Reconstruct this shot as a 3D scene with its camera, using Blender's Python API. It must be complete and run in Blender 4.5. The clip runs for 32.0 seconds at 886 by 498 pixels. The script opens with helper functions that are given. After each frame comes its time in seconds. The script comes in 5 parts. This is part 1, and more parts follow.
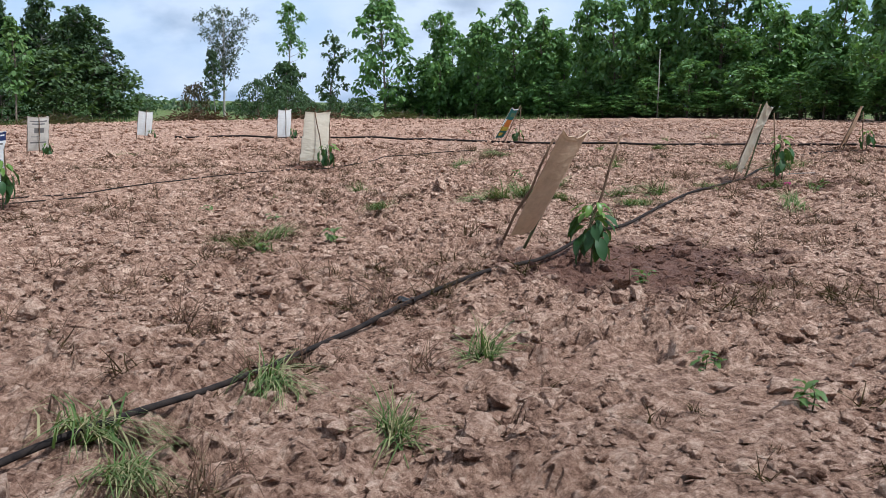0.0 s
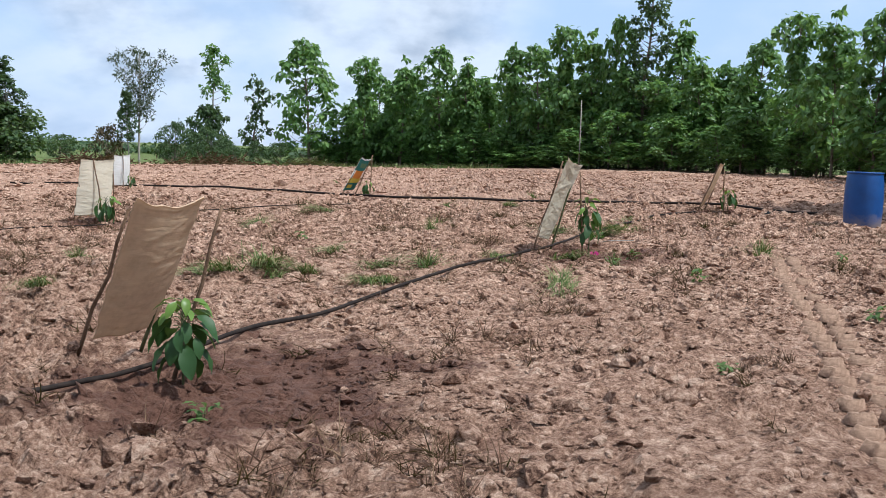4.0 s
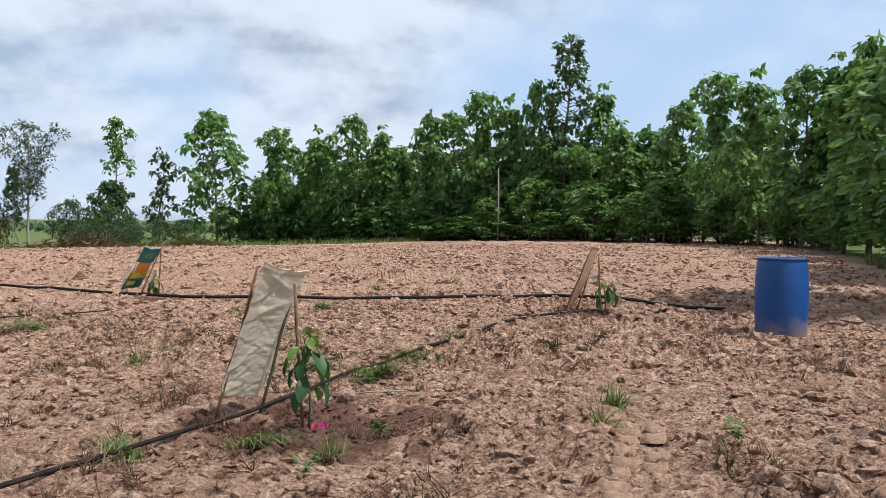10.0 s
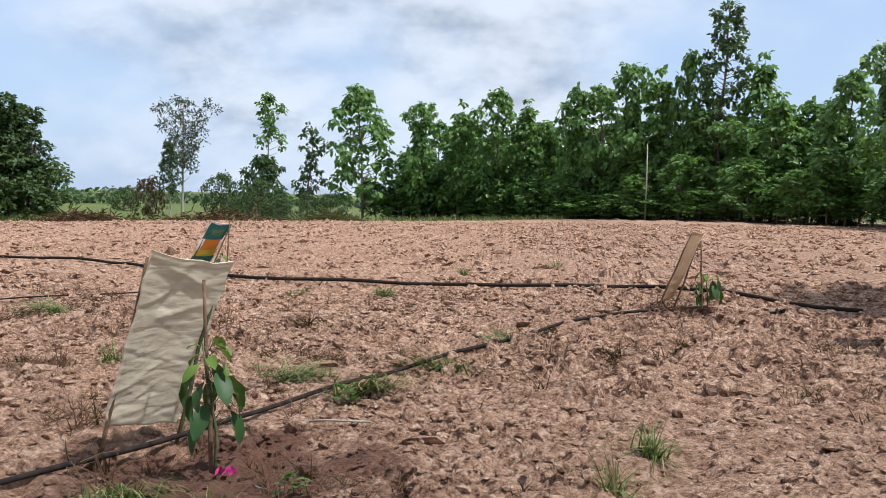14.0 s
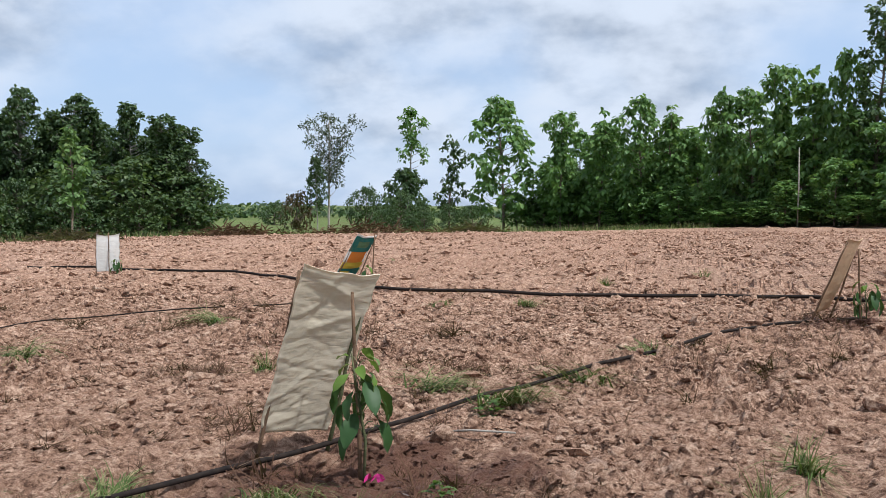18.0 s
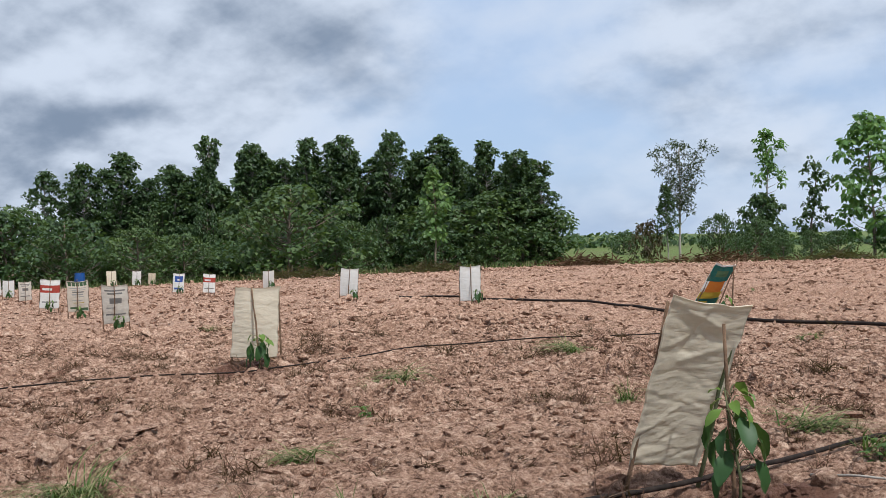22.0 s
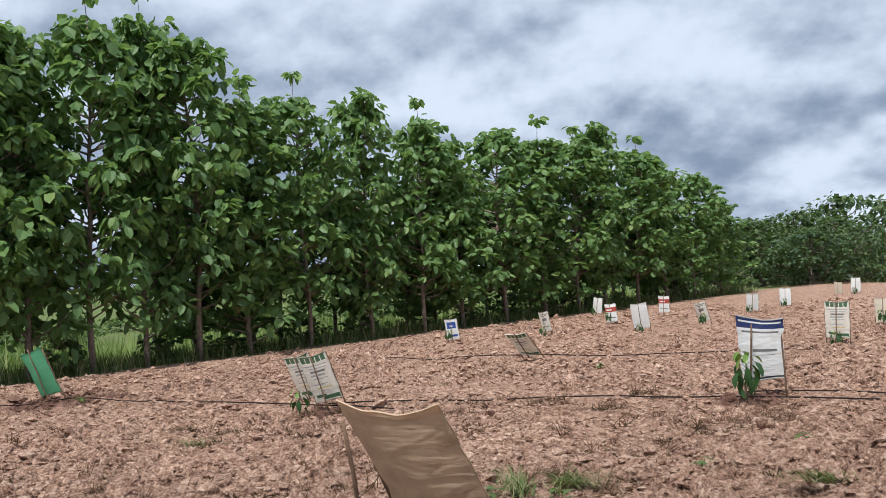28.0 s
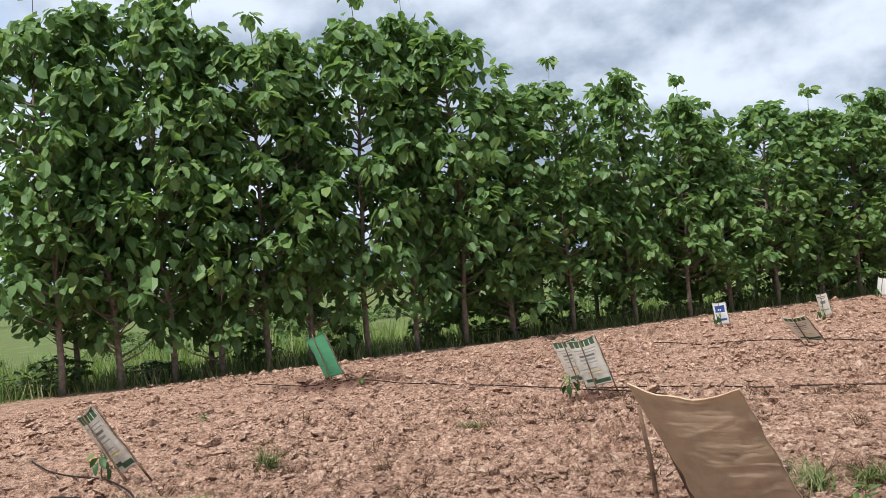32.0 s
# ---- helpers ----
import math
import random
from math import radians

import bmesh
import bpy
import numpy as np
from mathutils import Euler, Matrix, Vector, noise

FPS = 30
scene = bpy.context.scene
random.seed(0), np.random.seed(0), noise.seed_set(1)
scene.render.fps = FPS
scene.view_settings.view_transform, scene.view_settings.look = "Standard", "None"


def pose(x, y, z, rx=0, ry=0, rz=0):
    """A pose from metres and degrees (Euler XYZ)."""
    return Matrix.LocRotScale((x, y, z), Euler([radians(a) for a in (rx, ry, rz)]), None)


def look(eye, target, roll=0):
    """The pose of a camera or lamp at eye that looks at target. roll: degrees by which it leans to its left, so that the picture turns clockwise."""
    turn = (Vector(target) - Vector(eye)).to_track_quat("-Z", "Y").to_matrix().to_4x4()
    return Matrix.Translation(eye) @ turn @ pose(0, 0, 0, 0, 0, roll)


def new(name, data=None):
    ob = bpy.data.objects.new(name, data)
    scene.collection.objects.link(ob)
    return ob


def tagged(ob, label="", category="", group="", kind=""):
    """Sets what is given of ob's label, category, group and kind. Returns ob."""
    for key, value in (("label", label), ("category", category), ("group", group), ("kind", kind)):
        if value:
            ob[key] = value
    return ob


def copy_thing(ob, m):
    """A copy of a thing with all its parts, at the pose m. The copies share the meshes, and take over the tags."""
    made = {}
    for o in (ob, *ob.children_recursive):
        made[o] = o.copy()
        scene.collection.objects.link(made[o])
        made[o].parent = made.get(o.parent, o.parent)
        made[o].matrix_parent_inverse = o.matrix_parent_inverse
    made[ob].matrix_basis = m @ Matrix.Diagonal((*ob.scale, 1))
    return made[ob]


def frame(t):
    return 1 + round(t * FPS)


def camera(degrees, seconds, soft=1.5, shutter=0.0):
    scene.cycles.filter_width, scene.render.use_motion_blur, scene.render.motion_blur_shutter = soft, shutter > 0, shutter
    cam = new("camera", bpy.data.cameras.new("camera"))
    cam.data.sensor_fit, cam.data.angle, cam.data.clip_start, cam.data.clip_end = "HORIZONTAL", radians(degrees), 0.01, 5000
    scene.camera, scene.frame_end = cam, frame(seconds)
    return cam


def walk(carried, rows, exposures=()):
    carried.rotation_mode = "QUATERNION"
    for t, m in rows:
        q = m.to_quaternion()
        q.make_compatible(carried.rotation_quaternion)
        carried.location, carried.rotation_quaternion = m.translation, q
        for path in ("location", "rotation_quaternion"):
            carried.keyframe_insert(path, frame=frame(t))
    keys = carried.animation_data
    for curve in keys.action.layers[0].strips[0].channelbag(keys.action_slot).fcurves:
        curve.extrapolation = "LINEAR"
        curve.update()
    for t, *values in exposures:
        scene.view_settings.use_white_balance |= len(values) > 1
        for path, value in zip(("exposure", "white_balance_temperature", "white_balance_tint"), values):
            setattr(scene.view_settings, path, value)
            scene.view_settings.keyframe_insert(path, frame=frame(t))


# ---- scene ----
cam = camera(49.04, 32.0, soft=0.6)
PATH = [
    (0, (-5.512, -8.448, 1.057), (-5.590, -6.472, 0.760), 0.76),
    (0.5, (-5.438, -8.151, 1.004), (-5.399, -6.179, 0.673), -0.22),
    (1, (-5.326, -7.759, 1.035), (-5.155, -5.797, 0.686), -2.03),
    (1.5, (-5.075, -7.451, 1.043), (-4.871, -5.494, 0.682), -1.94),
    (2, (-4.802, -7.212, 1.073), (-4.639, -5.248, 0.728), -1.70),
    (2.5, (-4.449, -6.991, 1.106), (-4.355, -5.019, 0.783), -2.32),
    (4.5, (-2.939, -6.065, 1.188), (-2.931, -4.071, 1.033), 2.71),
    (5, (-2.636, -5.761, 1.207), (-2.637, -3.765, 1.080), 2.89),
    (5.5, (-2.446, -5.397, 1.230), (-2.357, -3.404, 1.085), 2.19),
    (6, (-2.206, -4.955, 1.240), (-2.001, -2.970, 1.097), 1.39),
    (6.5, (-2.047, -4.548, 1.234), (-1.698, -2.588, 1.038), 2.12),
    (7, (-1.946, -4.172, 1.247), (-1.492, -2.233, 1.063), 2.19),
    (7.5, (-1.808, -3.662, 1.290), (-1.460, -1.694, 1.217), 1.07),
    (8, (-1.679, -3.170, 1.285), (-1.391, -1.191, 1.230), 1.12),
    (8.5, (-1.524, -2.784, 1.296), (-1.264, -0.802, 1.229), 1.13),
    (9, (-1.340, -2.379, 1.345), (-1.208, -0.384, 1.310), 2.19),
    (9.5, (-1.231, -1.946, 1.370), (-1.135, 0.051, 1.319), 1.77),
    (10, (-1.025, -1.635, 1.410), (-0.885, 0.359, 1.355), 0.54),
    (10.5, (-0.759, -1.306, 1.452), (-0.620, 0.688, 1.395), -0.53),
    (11, (-0.584, -1.008, 1.421), (-0.523, 0.988, 1.318), 0.15),
    (11.5, (-0.432, -0.672, 1.436), (-0.466, 1.323, 1.301), 1.36),
    (12, (-0.174, -0.387, 1.420), (-0.267, 1.604, 1.260), 1.35),
    (12.5, (-0.054, -0.216, 1.405), (-0.132, 1.774, 1.221), 1.94),
    (13, (-0.000, 0.000, 1.434), (-0.000, 1.992, 1.256), 2.14),
    (13.5, (0.058, 0.125, 1.441), (0.020, 2.120, 1.300), 1.33),
    (14, (0.101, 0.204, 1.433), (-0.081, 2.193, 1.325), 1.23),
    (14.5, (0.117, 0.208, 1.425), (-0.155, 2.186, 1.309), 0.72),
    (15, (0.099, 0.201, 1.430), (-0.252, 2.167, 1.307), 0.13),
    (15.5, (0.101, 0.211, 1.431), (-0.298, 2.167, 1.314), 0.02),
    (17.5, (0.099, 0.169, 1.446), (-0.337, 2.118, 1.345), 0.31),
    (18, (0.101, 0.161, 1.442), (-0.368, 2.104, 1.352), 0.29),
    (18.5, (0.099, 0.156, 1.445), (-0.419, 2.086, 1.366), 0.24),
    (19, (0.091, 0.154, 1.444), (-0.487, 2.068, 1.369), 0.16),
    (19.5, (0.083, 0.153, 1.442), (-0.556, 2.047, 1.372), 0.25),
    (20, (0.071, 0.147, 1.446), (-0.628, 2.020, 1.390), 0.49),
    (20.5, (0.062, 0.145, 1.449), (-0.674, 2.004, 1.405), 0.61),
    (21, (0.057, 0.147, 1.446), (-0.768, 1.968, 1.411), 0.42),
    (21.5, (0.038, 0.134, 1.447), (-0.930, 1.884, 1.412), 0.01),
    (22, (0.014, 0.123, 1.447), (-1.102, 1.782, 1.422), -0.93),
    (22.5, (-0.005, 0.104, 1.451), (-1.213, 1.698, 1.433), -0.96),
    (23, (-0.038, 0.068, 1.454), (-1.307, 1.614, 1.429), -0.43),
    (23.5, (-0.067, 0.002, 1.458), (-1.412, 1.481, 1.416), -0.66),
    (24, (-0.130, -0.065, 1.464), (-1.621, 1.268, 1.420), -1.54),
    (24.5, (-0.193, -0.118, 1.462), (-1.861, 0.984, 1.420), -2.12),
    (25, (-0.247, -0.145, 1.460), (-2.049, 0.722, 1.417), -2.29),
    (25.5, (-0.259, -0.187, 1.458), (-2.151, 0.462, 1.427), -2.46),
    (26, (-0.273, -0.230, 1.464), (-2.221, 0.220, 1.453), -2.28),
    (26.5, (-0.292, -0.271, 1.460), (-2.270, 0.029, 1.470), -2.27),
    (28.5, (-0.271, -0.408, 1.472), (-2.268, -0.499, 1.510), -3.78),
    (29, (-0.278, -0.419, 1.472), (-2.274, -0.544, 1.512), -3.84),
    (29.5, (-0.292, -0.427, 1.468), (-2.286, -0.573, 1.511), -3.95),
    (30, (-0.306, -0.441, 1.462), (-2.295, -0.639, 1.512), -4.10),
    (30.5, (-0.302, -0.452, 1.459), (-2.288, -0.683, 1.513), -4.40),
    (31, (-0.305, -0.475, 1.456), (-2.281, -0.782, 1.502), -4.70),
    (31.5, (-0.321, -0.510, 1.466), (-2.272, -0.947, 1.501), -4.47),
    (32, (-0.345, -0.542, 1.459), (-2.269, -1.087, 1.502), -4.66),
]
EXPOSURES = [(0, 0.02, 5450, 8), (1, 0.42, 5350, 7), (2, 0.57, 5150, 7), (2.5, 0.52, 5150, 7), (5, -0.06, 5950, 8), (6, -0.06, 5900, 8), (7, 0.42, 5700, 8), (8, 0.04, 5900, 8), (9, 0.02, 5900, 8), (11, 0.07, 6000, 8), (13, 0.12, 6050, 9), (15, 0.02, 5900, 9), (19, -0.03, 5900, 9), (23, -0.16, 5900, 9), (26, -0.13, 5800, 9), (29, 0.07, 5900, 9), (32, 0.17, 6000, 9)]
walk(cam, [(t, look(eye, target, roll)) for t, eye, target, roll in PATH], EXPOSURES)

# ---------------------------------------------------------------- light
SUN_ELEV, SUN_AZ = 60.0, 112.0          # degrees; azimuth clockwise from +y
world = bpy.data.worlds.new("sky")
scene.world = world
world.use_nodes = True
wt = world.node_tree
wt.nodes.clear()


def wnode(kind, **kw):
    n = wt.nodes.new(kind)
    for k, v in kw.items():
        n.inputs[k].default_value = v
    return n


def wmath(op, a, b=None, clamp=False):
    n = wt.nodes.new("ShaderNodeMath")
    n.operation, n.use_clamp = op, clamp
    for i, v in enumerate((a, b)):
        if v is None:
            continue
        if isinstance(v, (int, float)):
            n.inputs[i].default_value = v
        else:
            wt.links.new(v, n.inputs[i])
    return n.outputs[0]


def wmix(fac, a, b):
    n = wt.nodes.new("ShaderNodeMix")
    n.data_type = "RGBA"
    for i, v in ((0, fac), (6, a), (7, b)):
        if isinstance(v, (int, float, tuple)):
            n.inputs[i].default_value = v
        else:
            wt.links.new(v, n.inputs[i])
    return n.outputs[2]


sky = wt.nodes.new("ShaderNodeTexSky")
sky.sky_type, sky.sun_disc = "NISHITA", False
sky.sun_elevation, sky.sun_rotation = radians(SUN_ELEV), radians(SUN_AZ)
sky.air_density, sky.dust_density = 1.0, 1.5
co = wt.nodes.new("ShaderNodeTexCoord")
sep = wt.nodes.new("ShaderNodeSeparateXYZ")
wt.links.new(co.outputs["Generated"], sep.inputs[0])
dx, dy, dz = sep.outputs
up = wmath("ADD", wmath("MAXIMUM", dz, 0.0), 0.50)
comb = wt.nodes.new("ShaderNodeCombineXYZ")
wt.links.new(wmath("DIVIDE", dx, up), comb.inputs[0])
wt.links.new(wmath("DIVIDE", dy, up), comb.inputs[1])


def cloud_noise(scale, detail, rough, offset, distort=0.3, shrink=1.0):
    m = wt.nodes.new("ShaderNodeMapping")
    m.inputs["Scale"].default_value = (shrink, shrink, 1.0)
    m.inputs["Location"].default_value = offset
    wt.links.new(comb.outputs[0], m.inputs[0])
    n = wnode("ShaderNodeTexNoise", Scale=scale, Detail=detail, Roughness=rough, Distortion=distort)
    wt.links.new(m.outputs[0], n.inputs["Vector"])
    return n.outputs["Fac"]


def wramp(fac, lo, hi):
    n = wt.nodes.new("ShaderNodeMapRange")
    n.interpolation_type = "SMOOTHSTEP"
    n.inputs[1].default_value, n.inputs[2].default_value = lo, hi
    wt.links.new(fac, n.inputs[0])
    return n.outputs[0]


big = cloud_noise(1.1, 5.0, 0.45, (3.1, 0.7, 0.0), 0.0)
fine = cloud_noise(2.5, 5.0, 0.48, (7.3, 4.1, 2.0), 0.0)
fine_above = cloud_noise(2.5, 5.0, 0.48, (7.3, 4.1, 2.0), 0.0, 0.92)
puff = cloud_noise(6.5, 6.0, 0.52, (1.3, 9.1, 4.0), 0.0)
puff_above = cloud_noise(6.5, 6.0, 0.52, (1.3, 9.1, 4.0), 0.0, 0.965)
# the cover is thick and dark to the west, thin and broken to the north and east; billows are bright on top and grey below
toward = wmath("ADD", wmath("MULTIPLY", dx, -0.998), wmath("MULTIPLY", dy, -0.05))
west = wmath("MULTIPLY", wmath("POWER", wmath("MULTIPLY", wmath("SUBTRACT", toward, 0.35), 1.54, True), 3.0), 0.38)
cover = wramp(wmath("ADD", wmath("ADD", big, wmath("MULTIPLY", west, 0.85)), wmath("ADD", wmath("MULTIPLY", fine, 0.34), wmath("MULTIPLY", puff, 0.20))), 0.63, 0.84)
lit = wmath("ADD", wmath("MULTIPLY", wmath("SUBTRACT", fine, fine_above), 2.8), wmath("MULTIPLY", wmath("SUBTRACT", puff, puff_above), 2.0))
shade = wmath("ADD", wmath("MULTIPLY", wmath("SUBTRACT", big, 0.5), 1.5), wmath("ADD", wmath("MULTIPLY", wmath("SUBTRACT", fine, 0.5), 0.9), wmath("MULTIPLY", west, 1.35)))
dark = wramp(wmath("SUBTRACT", shade, lit), -0.20, 1.08)
cloud = wmix(dark, (0.78, 0.82, 0.885, 1), (0.27, 0.325, 0.41, 1))
skycol = wt.nodes.new("ShaderNodeVectorMath")
skycol.operation = "SCALE"
skycol.inputs[3].default_value = 0.13
wt.links.new(sky.outputs[0], skycol.inputs[0])
hazed = wmix(0.75, skycol.outputs[0], (0.56, 0.69, 0.90, 1))
allsky = wmix(cover, hazed, cloud)
bg = wt.nodes.new("ShaderNodeBackground")
bg.inputs["Strength"].default_value = 1.0
wt.links.new(allsky, bg.inputs["Color"])
wo = wt.nodes.new("ShaderNodeOutputWorld")
wt.links.new(bg.outputs[0], wo.inputs[0])

sun_data = bpy.data.lights.new("sun", "SUN")
sun_data.energy, sun_data.angle, sun_data.color = 5.0, radians(1.5), (1.0, 0.95, 0.86)
sun = new("sun", sun_data)
_a, _e = radians(SUN_AZ), radians(SUN_ELEV)
sun.matrix_world = look((0, 0, 0), (-math.sin(_a) * math.cos(_e), -math.cos(_a) * math.cos(_e), -math.sin(_e)))


# ---------------------------------------------------------------- materials
class Mat:
    """A node material with short names for the nodes that are used over and over."""

    def __init__(self, name, rough=0.8, spec=0.3, metal=0.0):
        self.m = bpy.data.materials.new(name)
        self.m.use_nodes = True
        self.t = self.m.node_tree
        self.p = self.t.nodes["Principled BSDF"]
        self.p.inputs["Roughness"].default_value = rough
        self.p.inputs["Specular IOR Level"].default_value = spec
        self.p.inputs["Metallic"].default_value = metal
        self.pos = self.t.nodes.new("ShaderNodeNewGeometry")
        self.obj = self.t.nodes.new("ShaderNodeTexCoord").outputs["Object"]

    def put(self, socket, v):
        if hasattr(v, "is_linked"):
            self.t.links.new(v, socket)
        else:
            socket.default_value = v

    def noise(self, scale, detail=4.0, rough=0.6, vec=None):
        n = self.t.nodes.new("ShaderNodeTexNoise")
        n.inputs["Scale"].default_value, n.inputs["Detail"].default_value, n.inputs["Roughness"].default_value = scale, detail, rough
        self.t.links.new(vec or self.pos.outputs["Position"], n.inputs["Vector"])
        return n.outputs["Fac"]

    def voronoi(self, scale, vec=None, out="Distance"):
        n = self.t.nodes.new("ShaderNodeTexVoronoi")
        n.inputs["Scale"].default_value = scale
        self.t.links.new(vec or self.pos.outputs["Position"], n.inputs["Vector"])
        return n.outputs[out]

    def ramp(self, fac, *stops):
        n = self.t.nodes.new("ShaderNodeValToRGB")
        el = n.color_ramp.elements
        while len(el) < len(stops):
            el.new(0.5)
        for e, (x, c) in zip(el, stops):
            e.position, e.color = x, (*c, 1)
        self.t.links.new(fac, n.inputs[0])
        return n.outputs[0]

    def math(self, op, a, b=0.0, clamp=False):
        n = self.t.nodes.new("ShaderNodeMath")
        n.operation, n.use_clamp = op, clamp
        self.put(n.inputs[0], a), self.put(n.inputs[1], b)
        return n.outputs[0]

    def mix(self, fac, a, b, kind="MIX"):
        n = self.t.nodes.new("ShaderNodeMix")
        n.data_type, n.blend_type = "RGBA", kind
        for i, v in ((0, fac), (6, a), (7, b)):
            self.put(n.inputs[i], (*v, 1) if isinstance(v, tuple) and len(v) == 3 else v)
        return n.outputs[2]

    def attr(self, name):
        n = self.t.nodes.new("ShaderNodeAttribute")
        n.attribute_name = name
        return n.outputs["Fac"]

    def island(self):
        return self.pos.outputs["Random Per Island"]

    def rand(self):
        return self.t.nodes.new("ShaderNodeObjectInfo").outputs["Random"]

    def color(self, v):
        self.put(self.p.inputs["Base Color"], (*v, 1) if isinstance(v, tuple) else v)
        return self

    def bump(self, height, dist=0.01, strength=1.0):
        n = self.t.nodes.new("ShaderNodeBump")
        n.inputs["Strength"].default_value, n.inputs["Distance"].default_value = strength, dist
        self.t.links.new(height, n.inputs["Height"])
        self.t.links.new(n.outputs[0], self.p.inputs["Normal"])
        return self

    def thin(self, share, color):
        """Lets part of the light through, as leaves and woven plastic do."""
        tr = self.t.nodes.new("ShaderNodeBsdfTranslucent")
        self.put(tr.inputs[0], (*color, 1) if isinstance(color, tuple) else color)
        mx = self.t.nodes.new("ShaderNodeMixShader")
        mx.inputs[0].default_value = share
        out = self.t.nodes["Material Output"]
        self.t.links.new(self.p.outputs[0], mx.inputs[1])
        self.t.links.new(tr.outputs[0], mx.inputs[2])
        self.t.links.new(mx.outputs[0], out.inputs[0])
        return self


def soil_material():
    m = Mat("dry_red_soil", rough=0.95, spec=0.15)
    n1, n2, n3 = m.noise(0.55, 3), m.noise(9.0, 8, 0.75), m.noise(48.0, 8, 0.85)
    crumb = m.voronoi(34.0, None, "Color")
    sp = m.t.nodes.new("ShaderNodeSeparateColor")
    m.t.links.new(crumb, sp.inputs[0])
    tone = m.math("ADD", m.math("MULTIPLY", n2, 0.50), m.math("MULTIPLY", n3, 0.50))
    tone = m.math("ADD", tone, m.math("MULTIPLY", m.math("SUBTRACT", sp.outputs[0], 0.5), 0.07))
    tone = m.math("ADD", tone, m.math("MULTIPLY", m.math("SUBTRACT", m.island(), 0.5), 0.07))
    dry = m.ramp(tone, (0.385, (0.052, 0.022, 0.014)), (0.435, (0.215, 0.120, 0.080)), (0.505, (0.430, 0.263, 0.182)), (0.585, (0.70, 0.495, 0.368)))
    dry = m.mix(m.ramp(n1, (0.35, (0, 0, 0)), (0.7, (1, 1, 1))), dry, m.mix(0.3, dry, (0.31, 0.188, 0.127)))
    damp = m.ramp(m.noise(2.3, 5, 0.65), (0.54, (0, 0, 0)), (0.68, (0.55, 0.55, 0.55)))
    dry = m.mix(damp, dry, m.mix(0.65, dry, (0.17, 0.080, 0.050)))
    wet = m.ramp(n2, (0.3, (0.095, 0.045, 0.030)), (0.7, (0.22, 0.115, 0.080)))
    wf = m.attr("wet")
    soil = m.mix(wf, dry, wet)
    gn = m.noise(0.35, 5, 0.6)
    gr = m.ramp(m.math("ADD", m.math("MULTIPLY", gn, 0.7), m.math("MULTIPLY", n2, 0.3)), (0.34, (0.15, 0.115, 0.06)), (0.5, (0.10, 0.135, 0.04)), (0.68, (0.16, 0.20, 0.06)))
    m.color(m.mix(m.attr("grass"), soil, gr))
    m.put(m.p.inputs["Roughness"], m.math("SUBTRACT", 0.97, m.math("MULTIPLY", wf, 0.35)))
    edge = m.math("MULTIPLY", m.voronoi(26.0), 0.9)
    h = m.math("SUBTRACT", m.math("ADD", m.math("MULTIPLY", m.noise(30.0, 8, 0.78), 1.5), m.math("MULTIPLY", n3, 0.6)), edge)
    m.bump(h, 0.024, 1.0)
    return m.m


def leaf_material(name, stops, rough=0.5, share=0.36, spec=0.3):
    m = Mat(name, rough=rough, spec=spec)
    r = m.island()
    c = m.ramp(m.math("ADD", m.math("MULTIPLY", r, 0.75), m.math("MULTIPLY", m.noise(0.35, 2), 0.28)), *stops)
    m.color(c)
    m.thin(share, m.mix(0.5, c, (0.20, 0.30, 0.04)))
    return m.m


def bark_material(name, a, b):
    m = Mat(name, rough=0.9, spec=0.2)
    n = m.noise(9.0, 6, 0.7)
    m.color(m.ramp(n, (0.3, a), (0.7, b))).bump(m.noise(30.0, 5, 0.7), 0.02, 0.7)
    return m.m


def bag_material(name, base, dirt=(0.40, 0.30, 0.20), share=0.38, dirty=0.40):
    m = Mat(name, rough=0.62, spec=0.3)
    n, w = m.noise(9.0, 6, 0.7, m.obj), m.noise(2.5, 4, 0.6, m.obj)
    c = m.mix(m.ramp(n, (0.45, (0, 0, 0)), (0.85, (dirty, dirty, dirty))), base, dirt)
    c = m.mix(m.ramp(w, (0.35, (0, 0, 0)), (0.75, (0.22, 0.22, 0.22))), c, tuple(v * 0.82 for v in base))
    m.color(c)
    mp = m.t.nodes.new("ShaderNodeMapping")
    mp.inputs["Scale"].default_value = (3.5, 3.5, 11.0)
    m.t.links.new(m.obj, mp.inputs[0])
    crease = m.math("MULTIPLY", m.math("ABSOLUTE", m.math("SUBTRACT", m.noise(1.0, 3, 0.5, mp.outputs[0]), 0.5)), 7.0, True)
    m.bump(m.math("ADD", crease, m.math("MULTIPLY", m.noise(260.0, 2, 0.5, m.obj), 0.15)), 0.0026, 1.0)
    m.thin(share, c)
    return m.m


def plain(name, a, b, scale=12.0, rough=0.7, spec=0.3, bump=0.004):
    m = Mat(name, rough=rough, spec=spec)
    n = m.noise(scale, 5, 0.65, m.obj)
    m.color(m.ramp(n, (0.3, a), (0.7, b))).bump(m.noise(scale * 4, 4, 0.6, m.obj), bump, 0.6)
    return m.m


